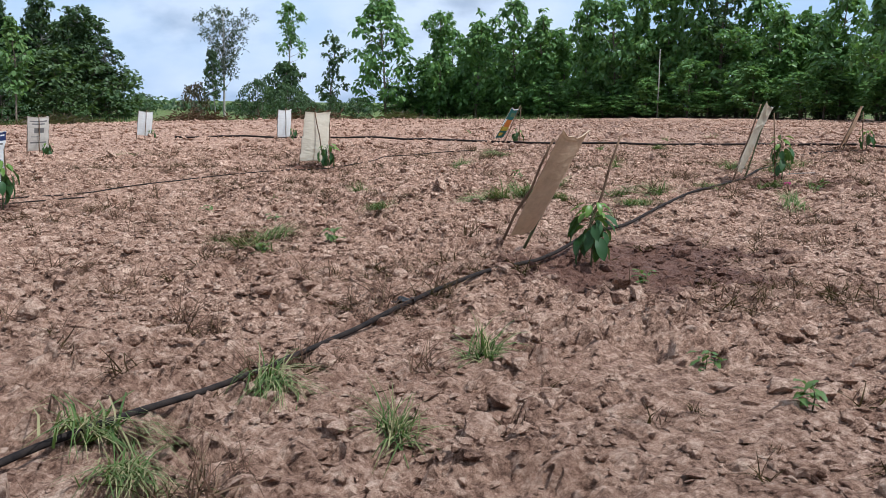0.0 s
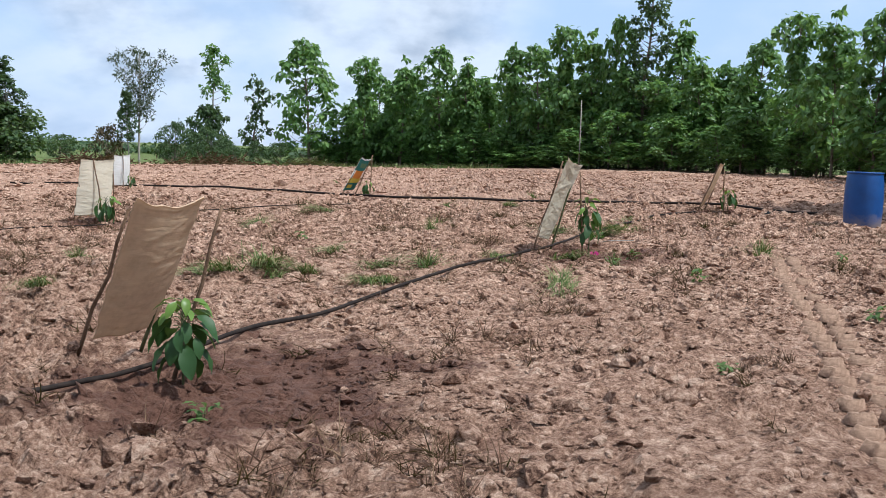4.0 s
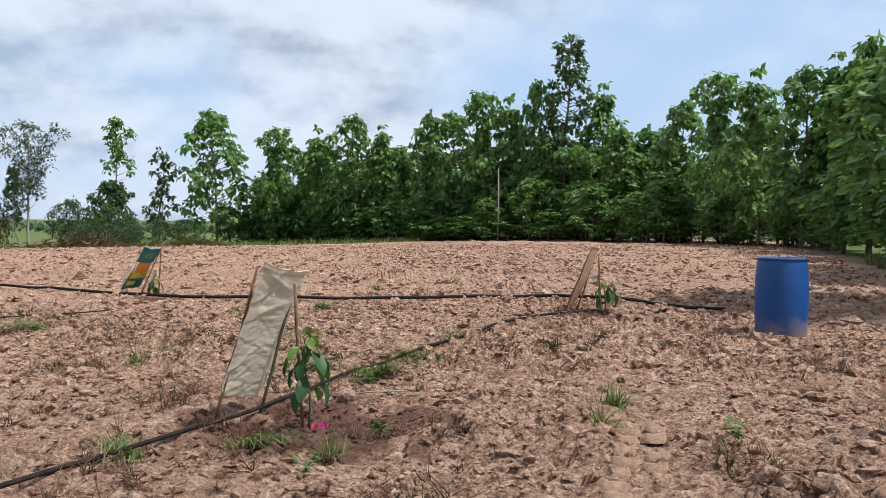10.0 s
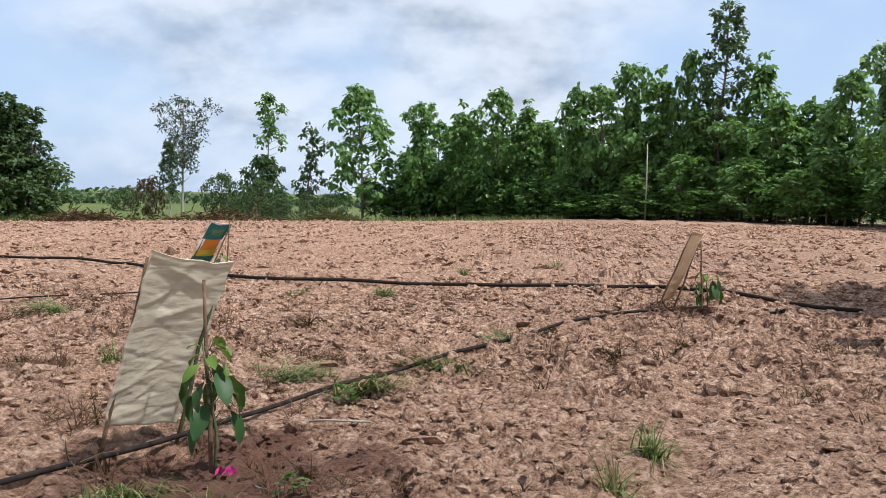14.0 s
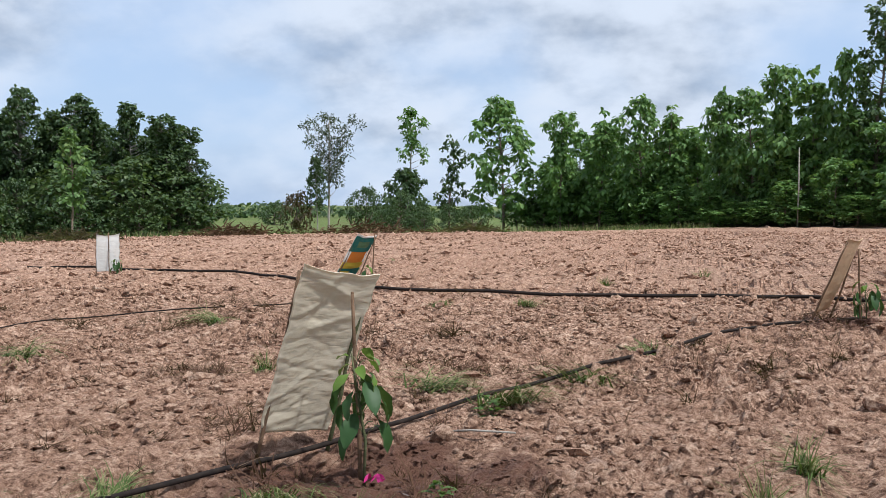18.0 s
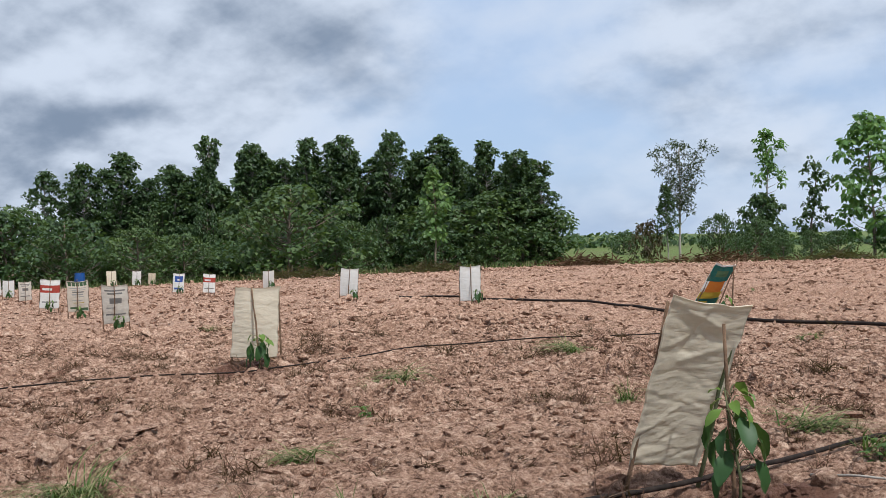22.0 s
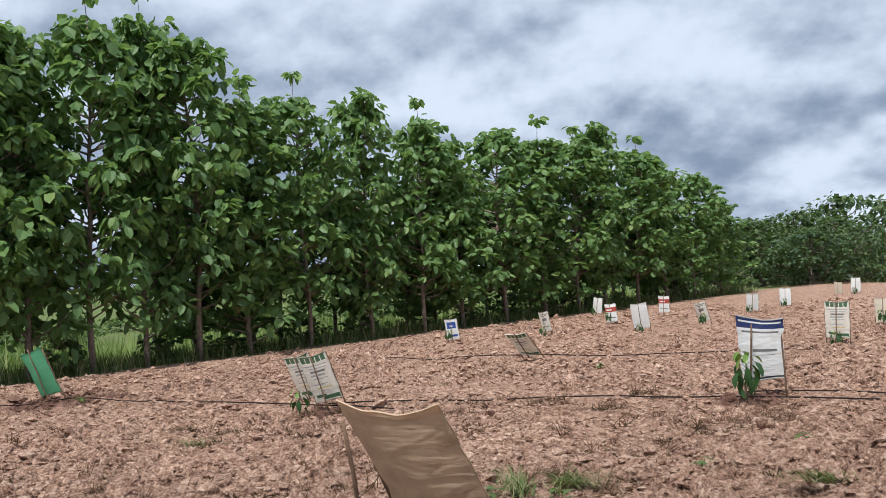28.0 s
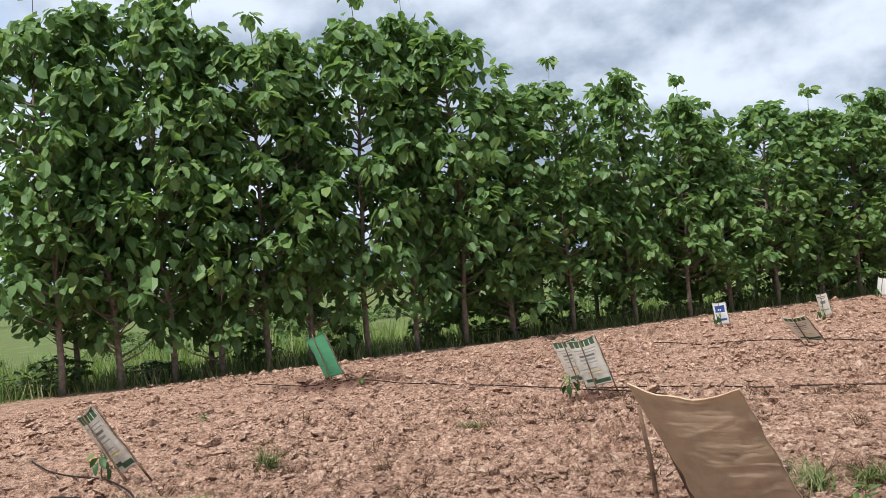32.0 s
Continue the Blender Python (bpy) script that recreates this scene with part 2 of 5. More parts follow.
SOIL = soil_material()
PACKED = plain("packed_pale_soil", (0.20, 0.122, 0.083), (0.37, 0.245, 0.172), 30.0, 0.95, 0.1, 0.012)
TEAK = leaf_material("teak_leaf", ((0.0, (0.046, 0.100, 0.030)), (0.4, (0.102, 0.200, 0.054)), (0.72, (0.158, 0.290, 0.078)), (0.94, (0.23, 0.34, 0.085)), (1.0, (0.38, 0.30, 0.05))), rough=0.42, spec=0.5, share=0.48)
# the teak leaf again in lighter tones, so that the row looks better lit
TEAKROW = leaf_material("teak_row_leaf", ((0.0, (0.064, 0.119, 0.041)), (0.4, (0.128, 0.223, 0.071)), (0.72, (0.193, 0.311, 0.104)), (0.94, (0.286, 0.385, 0.124)), (1.0, (0.415, 0.327, 0.059))), rough=0.5, spec=0.4, share=0.52)
WOODS = leaf_material("woods_leaf", ((0.0, (0.020, 0.040, 0.016)), (0.45, (0.039, 0.074, 0.026)), (0.8, (0.068, 0.113, 0.039)), (1.0, (0.126, 0.163, 0.063))), rough=0.5, spec=0.35, share=0.28)
WEED = leaf_material("weed_leaf", ((0.0, (0.045, 0.085, 0.026)), (0.5, (0.085, 0.145, 0.040)), (1.0, (0.15, 0.20, 0.060))))
BUSH = leaf_material("bush_leaf", ((0.0, (0.031, 0.055, 0.020)), (0.5, (0.060, 0.099, 0.033)), (1.0, (0.113, 0.156, 0.051))), share=0.28)
# teak leaf, yellower and more see-through: sun from behind put into the colour
EASTLEAF = leaf_material("backlit_teak_leaf", ((0.0, (0.048, 0.090, 0.022)), (0.5, (0.092, 0.158, 0.037)), (0.85, (0.15, 0.225, 0.053)), (1.0, (0.28, 0.28, 0.07))), rough=0.42, spec=0.45, share=0.58)
RUSSET = leaf_material("russet_leaf", ((0.0, (0.030, 0.018, 0.014)), (0.6, (0.075, 0.042, 0.028)), (1.0, (0.11, 0.075, 0.035))))
FEATHER = leaf_material("feathery_leaf", ((0.0, (0.025, 0.036, 0.022)), (0.6, (0.055, 0.072, 0.040)), (1.0, (0.11, 0.12, 0.075))), share=0.2)
SAPLEAF = leaf_material("sapling_leaf", ((0.0, (0.020, 0.050, 0.018)), (0.6, (0.034, 0.080, 0.024)), (1.0, (0.065, 0.125, 0.030))), rough=0.5, spec=0.28, share=0.20)
YOUNGLEAF = leaf_material("young_leaf", ((0.0, (0.10, 0.19, 0.035)), (1.0, (0.17, 0.26, 0.05))), rough=0.35)
GRASS = leaf_material("grass_blade", ((0.0, (0.040, 0.070, 0.018)), (0.45, (0.080, 0.125, 0.032)), (0.62, (0.19, 0.20, 0.08)), (1.0, (0.42, 0.33, 0.19))), rough=0.7, share=0.25, spec=0.2)
REED = leaf_material("tall_grass_blade", ((0.0, (0.14, 0.21, 0.055)), (0.6, (0.25, 0.33, 0.095)), (1.0, (0.45, 0.43, 0.20))), rough=0.6, share=0.5)
DRY = leaf_material("dry_stalk", ((0.0, (0.045, 0.022, 0.015)), (0.7, (0.11, 0.058, 0.038)), (1.0, (0.28, 0.19, 0.12))), rough=0.85, share=0.1, spec=0.1)
BARK = bark_material("grey_brown_bark", (0.075, 0.055, 0.042), (0.26, 0.20, 0.16))
ROWBARK = bark_material("tan_grey_bark", (0.11, 0.080, 0.060), (0.32, 0.245, 0.19))
PALEBARK = bark_material("pale_bark", (0.22, 0.19, 0.16), (0.46, 0.42, 0.37))
STICK = bark_material("stake_wood", (0.085, 0.050, 0.030), (0.24, 0.15, 0.095))
GREENSTICK = bark_material("green_stake", (0.06, 0.075, 0.035), (0.15, 0.15, 0.075))
HOSE = plain("black_hose_rubber", (0.010, 0.008, 0.008), (0.036, 0.026, 0.021), 14.0, 0.8, 0.12)


def drum_material():
    m = Mat("blue_drum_plastic", rough=0.42, spec=0.45)
    n, s = m.noise(5.0, 5, 0.6, m.obj), m.noise(1.9, 4, 0.6, m.obj)
    c = m.ramp(n, (0.3, (0.005, 0.046, 0.185)), (0.7, (0.009, 0.070, 0.250)))
    z = m.t.nodes.new("ShaderNodeSeparateXYZ")
    m.t.links.new(m.obj, z.inputs[0])
    low = m.math("MULTIPLY", m.math("SUBTRACT", 0.55, z.outputs[2], True), m.noise(3.2, 6, 0.7, m.obj), True)
    c = m.mix(m.ramp(low, (0.13, (0, 0, 0)), (0.27, (0.75, 0.75, 0.75))), c, (0.26, 0.20, 0.155))
    m.color(c)
    m.put(m.p.inputs["Roughness"], m.math("ADD", m.math("MULTIPLY", n, 0.3), 0.30))
    m.bump(m.noise(25.0, 3, 0.5, m.obj), 0.003, 0.4)
    return m.m


BLUE = drum_material()
TAN = bag_material("tan_woven_sack", (0.74, 0.56, 0.39), (0.36, 0.225, 0.13), share=0.46, dirty=0.6)
CREAM = bag_material("cream_woven_sack", (0.80, 0.72, 0.58), (0.55, 0.46, 0.34))
WHITE = bag_material("white_woven_sack", (0.88, 0.87, 0.84), (0.55, 0.47, 0.38))
GREY = bag_material("grey_woven_sack", (0.78, 0.73, 0.65), (0.38, 0.29, 0.21), dirty=0.55)
STAINED = bag_material("stained_white_sack", (0.86, 0.80, 0.70), (0.44, 0.34, 0.24), dirty=0.6)
GREENNET = bag_material("green_sack", (0.17, 0.50, 0.27), (0.16, 0.32, 0.18), dirty=0.2)
INK_NAVY = bag_material("navy_print", (0.035, 0.055, 0.17), dirty=0.3)
INK_BLUE = bag_material("blue_print", (0.05, 0.12, 0.42), dirty=0.25)
INK_GREEN = bag_material("green_print", (0.10, 0.19, 0.10), dirty=0.35)
INK_TEAL = bag_material("teal_print", (0.02, 0.16, 0.14), dirty=0.25)
INK_RED = bag_material("red_print", (0.48, 0.07, 0.05), dirty=0.3)
INK_ORANGE = bag_material("orange_print", (0.66, 0.24, 0.04), dirty=0.25)
INK_YELLOW = bag_material("yellow_print", (0.60, 0.46, 0.06), dirty=0.25)
INK_GREY = bag_material("grey_print", (0.23, 0.22, 0.21), dirty=0.3)
INK_PALE = bag_material("pale_grey_print", (0.46, 0.45, 0.44), dirty=0.3)
INK_BLACK = bag_material("black_print", (0.05, 0.05, 0.055), dirty=0.3)
PINK = plain("pink_ribbon", (0.55, 0.03, 0.20), (0.75, 0.06, 0.30), 20.0, 0.5)
BLACKFILM = plain("black_plastic_film", (0.012, 0.012, 0.013), (0.035, 0.034, 0.034), 8.0, 0.6, 0.3)
WHITEFILM = plain("white_plastic_film", (0.55, 0.54, 0.52), (0.75, 0.74, 0.72), 8.0, 0.4, 0.5)


# ---------------------------------------------------------------- mesh helpers
def mesh(name, verts, faces, mats, index=None, smooth=False):
    me = bpy.data.meshes.new(name)
    me.from_pydata([tuple(v) for v in np.asarray(verts, float).tolist()], [], faces if isinstance(faces, list) else np.asarray(faces).tolist())
    for m in mats if isinstance(mats, (list, tuple)) else [mats]:
        me.materials.append(m)
    if index is not None:
        me.polygons.foreach_set("material_index", np.asarray(index, np.int32))
    if smooth:
        me.polygons.foreach_set("use_smooth", np.ones(len(me.polygons), bool))
    me.update()
    return me


def part(name, me, parent, label=""):
    ob = new(name, me)
    ob.parent = parent
    return tagged(ob, label) if label else ob


def thing(name, at, label, category, group="", kind=""):
    ob = new(name)
    ob.empty_display_size = 0.1
    ob.matrix_basis = Matrix.Translation(at)
    return tagged(ob, label, category, group, kind)


def tube(points, radii, sides=8, caps=True):
    """Rings of vertices along a line of points."""
    pts = np.asarray(points, float)
    rad = np.full(len(pts), radii) if np.isscalar(radii) else np.asarray(radii, float)
    tan = np.gradient(pts, axis=0)
    tan /= np.linalg.norm(tan, axis=1)[:, None] + 1e-9
    ref = np.where(np.abs(tan[:, 2:3]) > 0.9, [[1.0, 0, 0]], [[0, 0, 1.0]])
    u = np.cross(tan, ref)
    u /= np.linalg.norm(u, axis=1)[:, None] + 1e-9
    v = np.cross(tan, u)
    a = np.linspace(0, 2 * np.pi, sides, endpoint=False)
    ring = u[:, None] * np.cos(a)[None, :, None] + v[:, None] * np.sin(a)[None, :, None]
    verts = (pts[:, None] + ring * rad[:, None, None]).reshape(-1, 3)
    n = len(pts)
    faces = [(i * sides + j, i * sides + (j + 1) % sides, (i + 1) * sides + (j + 1) % sides, (i + 1) * sides + j) for i in range(n - 1) for j in range(sides)]
    if caps:
        faces += [tuple(range(sides))[::-1], tuple(range((n - 1) * sides, n * sides))]
    return verts, faces


def joined(pieces):
    verts, faces, k = [], [], 0
    for v, f in pieces:
        verts.append(np.asarray(v, float))
        faces += [tuple(i + k for i in q) for q in f]
        k += len(v)
    return np.concatenate(verts), faces


def hashed(i, j, s):
    n = (i.astype(np.int64) * 374761393 + j.astype(np.int64) * 668265263 + s * 974634777) & 0xFFFFFFFF
    n = ((n ^ (n >> 13)) * 1274126177) & 0xFFFFFFFF
    return ((n ^ (n >> 16)) & 0xFFFF) / 65535.0


def vnoise(x, y, s=0):
    i, j = np.floor(x), np.floor(y)
    u, v = x - i, y - j
    u, v = u * u * u * (u * (u * 6 - 15) + 10), v * v * v * (v * (v * 6 - 15) + 10)
    a, b = hashed(i, j, s), hashed(i + 1, j, s)
    c, d = hashed(i, j + 1, s), hashed(i + 1, j + 1, s)
    return (a + (b - a) * u + (c - a) * v + (a - b - c + d) * u * v) * 2 - 1


# ---------------------------------------------------------------- ground
def land(x, y):
    """The broad lie of the land."""
    s = 0.025 * (x + 2) + 0.018 * (y - 4.8)
    fall = 0.03 * np.clip(np.hypot(x, y) - 38, 0, 45) * np.clip((12 - x) / 30, 0, 1) * np.clip((y - 20) / 12, 0, 1)
    return np.where(s > 0, 0.28 * np.tanh(s / 0.28), np.tanh(s)) - fall


EDGES = (((-52.0, 27.5), (-0.62, 0.785)), ((0.0, 74.0), (0.25, 0.968)), ((-23.5, -9.6), (-0.68, -0.73)), ((4.6, 4.0), (0.93, -0.36)))


def outside(x, y):
    """Metres beyond the edge of the ploughed field; negative inside."""
    return np.maximum.reduce([(x - px) * nx + (y - py) * ny for (px, py), (nx, ny) in EDGES]) + 0.5 * vnoise(x * 0.6, y * 0.6, 9)


def track_offset(x, y):
    """Metres across and along from the tractor's left wheel line."""
    tx, ty = 0.265, 0.964
    ax, ay = x + 0.80, y + 0.55
    return ax * ty - ay * tx, ax * tx + ay * ty


WET = [(-4.25, -0.95, 1.15), (-1.35, 4.85, 0.85), (1.9, 11.3, 0.5), (-8.3, 8.3, 0.5), (-11.5, 2.9, 0.5), (-17.5, -7.6, 1.3), (-13.3, -2.3, 0.5), (-4.6, 14.3, 0.4)]


def wetness(x, y):
    w = np.zeros_like(x)
    for cx, cy, r in WET:
        d = np.hypot(x - cx, y - cy) / r + 0.35 * vnoise(x * 4.0, y * 4.0, 3) + 0.2 * vnoise(x * 13.0, y * 13.0, 4)
        w = np.maximum(w, np.clip((1.15 - d) / 0.45, 0, 1))
    return w


def cells(x, y, s):
    """Broken plates: a tilted flat top for each cell, with cracks between."""
    i, j = np.floor(x), np.floor(y)
    best, second = np.full(x.shape, 9.0), np.full(x.shape, 9.0)
    top = np.zeros(x.shape)
    for di in (-1, 0, 1):
        for dj in (-1, 0, 1):
            ci, cj = i + di, j + dj
            px, py = ci + hashed(ci, cj, s), cj + hashed(ci, cj, s + 1)
            d = np.hypot(x - px, y - py)
            h = hashed(ci, cj, s + 2) + (x - px) * (hashed(ci, cj, s + 3) - 0.5) * 1.6 + (y - py) * (hashed(ci, cj, s + 4) - 0.5) * 1.6
            near = d < best
            second = np.where(near, best, np.minimum(second, d))
            top = np.where(near, h, top)
            best = np.where(near, d, best)
    return top * np.clip((second - best) / 0.12, 0, 1)


def ground_z(x, y):
    x, y = np.asarray(x, float), np.asarray(y, float)
    rough = np.clip(-outside(x, y) / 1.5, 0.12, 1)
    q = 0.018 * vnoise(x * 1.1, y * 1.1, 1) + 0.028 * vnoise(x * 2.6 + 5, y * 2.6, 2)
    q += 0.026 * np.abs(vnoise(x * 5.5, y * 5.5 + 3, 5)) - 0.012
    q += 0.020 * np.abs(vnoise(x * 11.0, y * 11.0, 6)) + 0.011 * vnoise(x * 21.0, y * 21.0, 7)
    lump = np.clip(0.55 + 0.8 * vnoise(x * 0.7, y * 0.7, 41) + 0.4 * vnoise(x * 1.9, y * 1.9, 42), 0.12, 1.3)
    q += lump * (0.050 * cells(x * 2.1 + 7, y * 2.1, 70) + 0.062 * cells(x * 4.4, y * 4.4, 50) + 0.066 * cells(x * 9.0 + 3, y * 9.0, 60) - 0.080)
    hole = vnoise(x * 3.1 + 40, y * 3.1, 8)
    q -= 0.16 * np.clip(hole - 0.45, 0, 1)
    across, along = track_offset(x, y)
    ends = np.clip((along + 4) / 2, 0, 1) * np.clip((9.5 - along) / 3, 0, 1)
    belt = np.clip(1.2 - np.abs(across - 0.10) / 0.36, 0, 1) * ends
    q *= 1 - 0.45 * belt
    q -= 0.035 * np.clip(1.25 - np.abs(across - 0.09) / 0.20, 0, 1) * ends
    for cx, cy, r in WET[:2]:
        d = np.hypot(x - cx, y - cy)
        q -= 0.05 * np.exp(-((d / (0.7 * r)) ** 2)) - 0.03 * np.exp(-(((d - 1.1 * r) / 0.22) ** 2))
    q += 0.10 * np.exp(-(((outside(x, y) + 0.5) / 0.6) ** 2)) * (x < -10)
    low = np.clip((outside(x, y) - 3) / 14, 0, 1) * np.clip((-(x - 4) * 0.7 - y) / 30, 0, 1)
    return land(x, y) + q * rough - 1.6 * low


def gz(x, y):
    return float(ground_z(np.array([x]), np.array([y]))[0])


def spaced(lo, hi, step, grow, far):
    mid = list(np.arange(lo, hi, step))
    a, s = lo, step
    left, right = [], []
    while a > -far:
        s *= grow
        a -= s
        left.append(a)
    a, s = mid[-1], step
    while a < far:
        s *= grow
        a += s
        right.append(a)
    return np.array(left[::-1] + mid + right)


GX, GY = spaced(-11.5, 3.6, 0.032, 1.07, 2400), spaced(-5.8, 9.5, 0.032, 1.07, 2400)
mx, my = np.meshgrid(GX, GY)
fx, fy = mx.ravel(), my.ravel()
nx_, ny_ = len(GX), len(GY)
ids = np.arange(nx_ * ny_).reshape(ny_, nx_)
quads = np.stack([ids[:-1, :-1], ids[:-1, 1:], ids[1:, 1:], ids[1:, :-1]], -1).reshape(-1, 4)
me = bpy.data.meshes.new("ground")
me.vertices.add(len(fx))
me.vertices.foreach_set("co", np.stack([fx, fy, ground_z(fx, fy)], 1).astype(np.float32).ravel())
me.loops.add(quads.size)
me.loops.foreach_set("vertex_index", quads.ravel().astype(np.int32))
me.polygons.add(len(quads))
me.polygons.foreach_set("loop_start", np.arange(0, quads.size, 4, dtype=np.int32))
me.polygons.foreach_set("use_smooth", np.zeros(len(quads), bool))
me.materials.append(SOIL)
me.update(calc_edges=True)


def soil_attributes(me, x, y):
    for name, val in (("wet", wetness(x, y)), ("grass", np.clip(outside(x, y) / 1.2, 0, 1))):
        a = me.attributes.new(name, "FLOAT", "POINT")
        a.data.foreach_set("value", val.astype(np.float32))


soil_attributes(me, fx, fy)
ground = tagged(new("ground", me), "ploughed dry reddish clay field with grassy margins", "ground", kind="structure")

# irrigation lines: name, path over the ground, radius, label
HOSES = [
    ("drip_hose", [(-7.6, -6.4), (-7.22, -5.29), (-6.98, -4.75), (-6.61, -3.85), (-6.27, -3.15), (-5.97, -2.48), (-5.35, -1.38), (-4.81, -0.36), (-4.17, 0.87), (-3.09, 3.28), (-2.38, 4.45), (-2.12, 4.83), (-1.85, 5.25), (-1.61, 6.0), (-1.24, 6.82), (-0.79, 7.49), (-0.15, 8.6), (0.4, 9.87), (1.09, 11.0), (1.55, 11.2), (2.29, 12.0)], 0.016, "thin black drip hose laid along a row of saplings"),
    ("supply_pipe", [(-14.5, 19.5), (-10.08, 18.18), (-7.75, 17.4), (-6.0, 15.7), (-4.41, 14.5), (-3.76, 14.15), (-2.1, 13.8), (-0.65, 13.7), (1.74, 14.0), (2.43, 13.14), (3.3, 12.08), (4.0, 11.5)], 0.025, "thick black supply pipe lying across the field"),
    ("drip_hose", [(-12.4, 2.6), (-10.36, 5.25), (-9.95, 6.18), (-9.2, 7.2), (-8.2, 8.0), (-7.85, 8.6), (-7.5, 9.6), (-7.39, 10.35), (-6.73, 11.23), (-5.75, 11.9), (-4.81, 12.8)], 0.009, "thin black drip hose laid along a row of saplings"),
    ("drip_hose", [(-14.0, -2.4), (-13.21, -0.3), (-12.7, 1.08), (-11.95, 2.1), (-11.45, 2.9), (-10.6, 4.2)], 0.009, "thin black drip hose laid along a row of saplings"),
    ("drip_hose", [(-17.6, -9.5), (-17.4, -7.6), (-16.15, -5.25), (-14.63, -3.58), (-13.79, -2.45), (-12.9, -1.2)], 0.009, "thin black drip hose laid along a row of saplings"),
    ("drip_hose", [(-10.79, -9.45), (-9.03, -7.4), (-8.45, -6.6), (-7.9, -5.75), (-7.2, -5.2)], 0.009, "thin black drip hose laid along a row of saplings"),
    ("drip_hose", [(-22.35, -2.2), (-20.48, -0.4), (-19.7, 1.0), (-18.4, 3.0), (-17.4, 6.0)], 0.009, "thin black drip hose laid along a row of saplings"),
]


def off_hoses(px, py, gap):
    """True for the points that lie further than gap from every hose."""
    free = np.ones(len(px), bool)
    for _, path, _, _ in HOSES:
        for (ax, ay), (bx, by) in zip(path, path[1:]):
            q = np.clip(((px - ax) * (bx - ax) + (py - ay) * (by - ay)) / ((bx - ax) ** 2 + (by - ay) ** 2), 0, 1)
            free &= np.hypot(px - ax - q * (bx - ax), py - ay - q * (by - ay)) > gap
    return free


# crumbled soil: angular clods of every size
ICO = np.array([(0, -0.526, 0.851), (0, 0.526, 0.851), (0, -0.526, -0.851), (0, 0.526, -0.851), (-0.526, 0.851, 0), (0.526, 0.851, 0), (-0.526, -0.851, 0), (0.526, -0.851, 0), (0.851, 0, 0.526), (0.851, 0, -0.526), (-0.851, 0, 0.526), (-0.851, 0, -0.526)])
ICOF = np.array([t for t in [(a, b, c) for a in range(12) for b in range(12) for c in range(12) if a < b and a < c and b != c]
                 if all(abs(np.linalg.norm(ICO[t[i]] - ICO[t[(i + 1) % 3]]) - 1.052) < 0.02 for i in range(3))
                 and np.dot(np.cross(ICO[t[1]] - ICO[t[0]], ICO[t[2]] - ICO[t[0]]), ICO[t[0]]) > 0])
rng = np.random.default_rng(4)


OCT = np.array([(1, 0, 0), (-1, 0, 0), (0, 1, 0), (0, -1, 0), (0, 0, 1), (0, 0, -1)], float)
OCTF = np.array([(0, 2, 4), (2, 1, 4), (1, 3, 4), (3, 0, 4), (2, 0, 5), (1, 2, 5), (3, 1, 5), (0, 3, 5)])


def clod_stuff(name, x, y, size, label, solid=(ICO, ICOF)):
    n = len(x)
    SV, SF = solid
    k = len(SV)
    v = SV[None] * (1 + rng.uniform(-0.26, 0.26, (n, k, 1)) + rng.uniform(-0.2, 0.2, (n, k, 3)))
    v = v * rng.uniform((0.75, 0.55, 0.3), (1.45, 1.0, 0.7), (n, 3))[:, None]
    a, b = rng.uniform(0, 2 * np.pi, n), rng.normal(0, 0.6, n)
    ca, sa, cb, sb = np.cos(a)[:, None], np.sin(a)[:, None], np.cos(b)[:, None], np.sin(b)[:, None]
    X, Y, Z = v[..., 0], v[..., 1] * cb - v[..., 2] * sb, v[..., 1] * sb + v[..., 2] * cb
    v = np.stack([X * ca - Y * sa, X * sa + Y * ca, Z], -1) * size[:, None, None]
    v += np.stack([x, y, ground_z(x, y) + size * 0.16], 1)[:, None]
    f = (SF[None] + k * np.arange(n)[:, None, None]).reshape(-1, 3)
    me = bpy.data.meshes.new(name)
    me.vertices.add(n * k)
    me.vertices.foreach_set("co", v.astype(np.float32).ravel())
    me.loops.add(f.size)
    me.loops.foreach_set("vertex_index", f.ravel().astype(np.int32))
    me.polygons.add(len(f))
    me.polygons.foreach_set("loop_start", np.arange(0, f.size, 3, dtype=np.int32))
    me.polygons.foreach_set("use_smooth", np.zeros(len(f), bool))
    me.materials.append(SOIL)
    me.update(calc_edges=True)
    soil_attributes(me, np.repeat(x, k), np.repeat(y, k))
    return tagged(new(name, me), label, "soil", kind="stuff")


def inside_field(n, lo, hi, margin=0.4):
    p = rng.uniform(lo, hi, (n, 2))
    keep = outside(p[:, 0], p[:, 1]) < -margin
    acr, alo = track_offset(p[:, 0], p[:, 1])
    on = np.clip(1.5 - np.abs(acr - 0.10) / 0.24, 0, 1) * np.clip((alo + 4) / 2, 0, 1) * np.clip((9.5 - alo) / 3, 0, 1)
    keep &= rng.random(n) > 0.72 * on
    clump = vnoise(p[:, 0] * 0.9, p[:, 1] * 0.9, 21) + 0.7 * vnoise(p[:, 0] * 2.7, p[:, 1] * 2.7, 22)
    keep &= clump > rng.uniform(-1.3, 0.7, n)
    keep &= off_hoses(p[:, 0], p[:, 1], 0.06)
    return p[keep, 0], p[keep, 1]


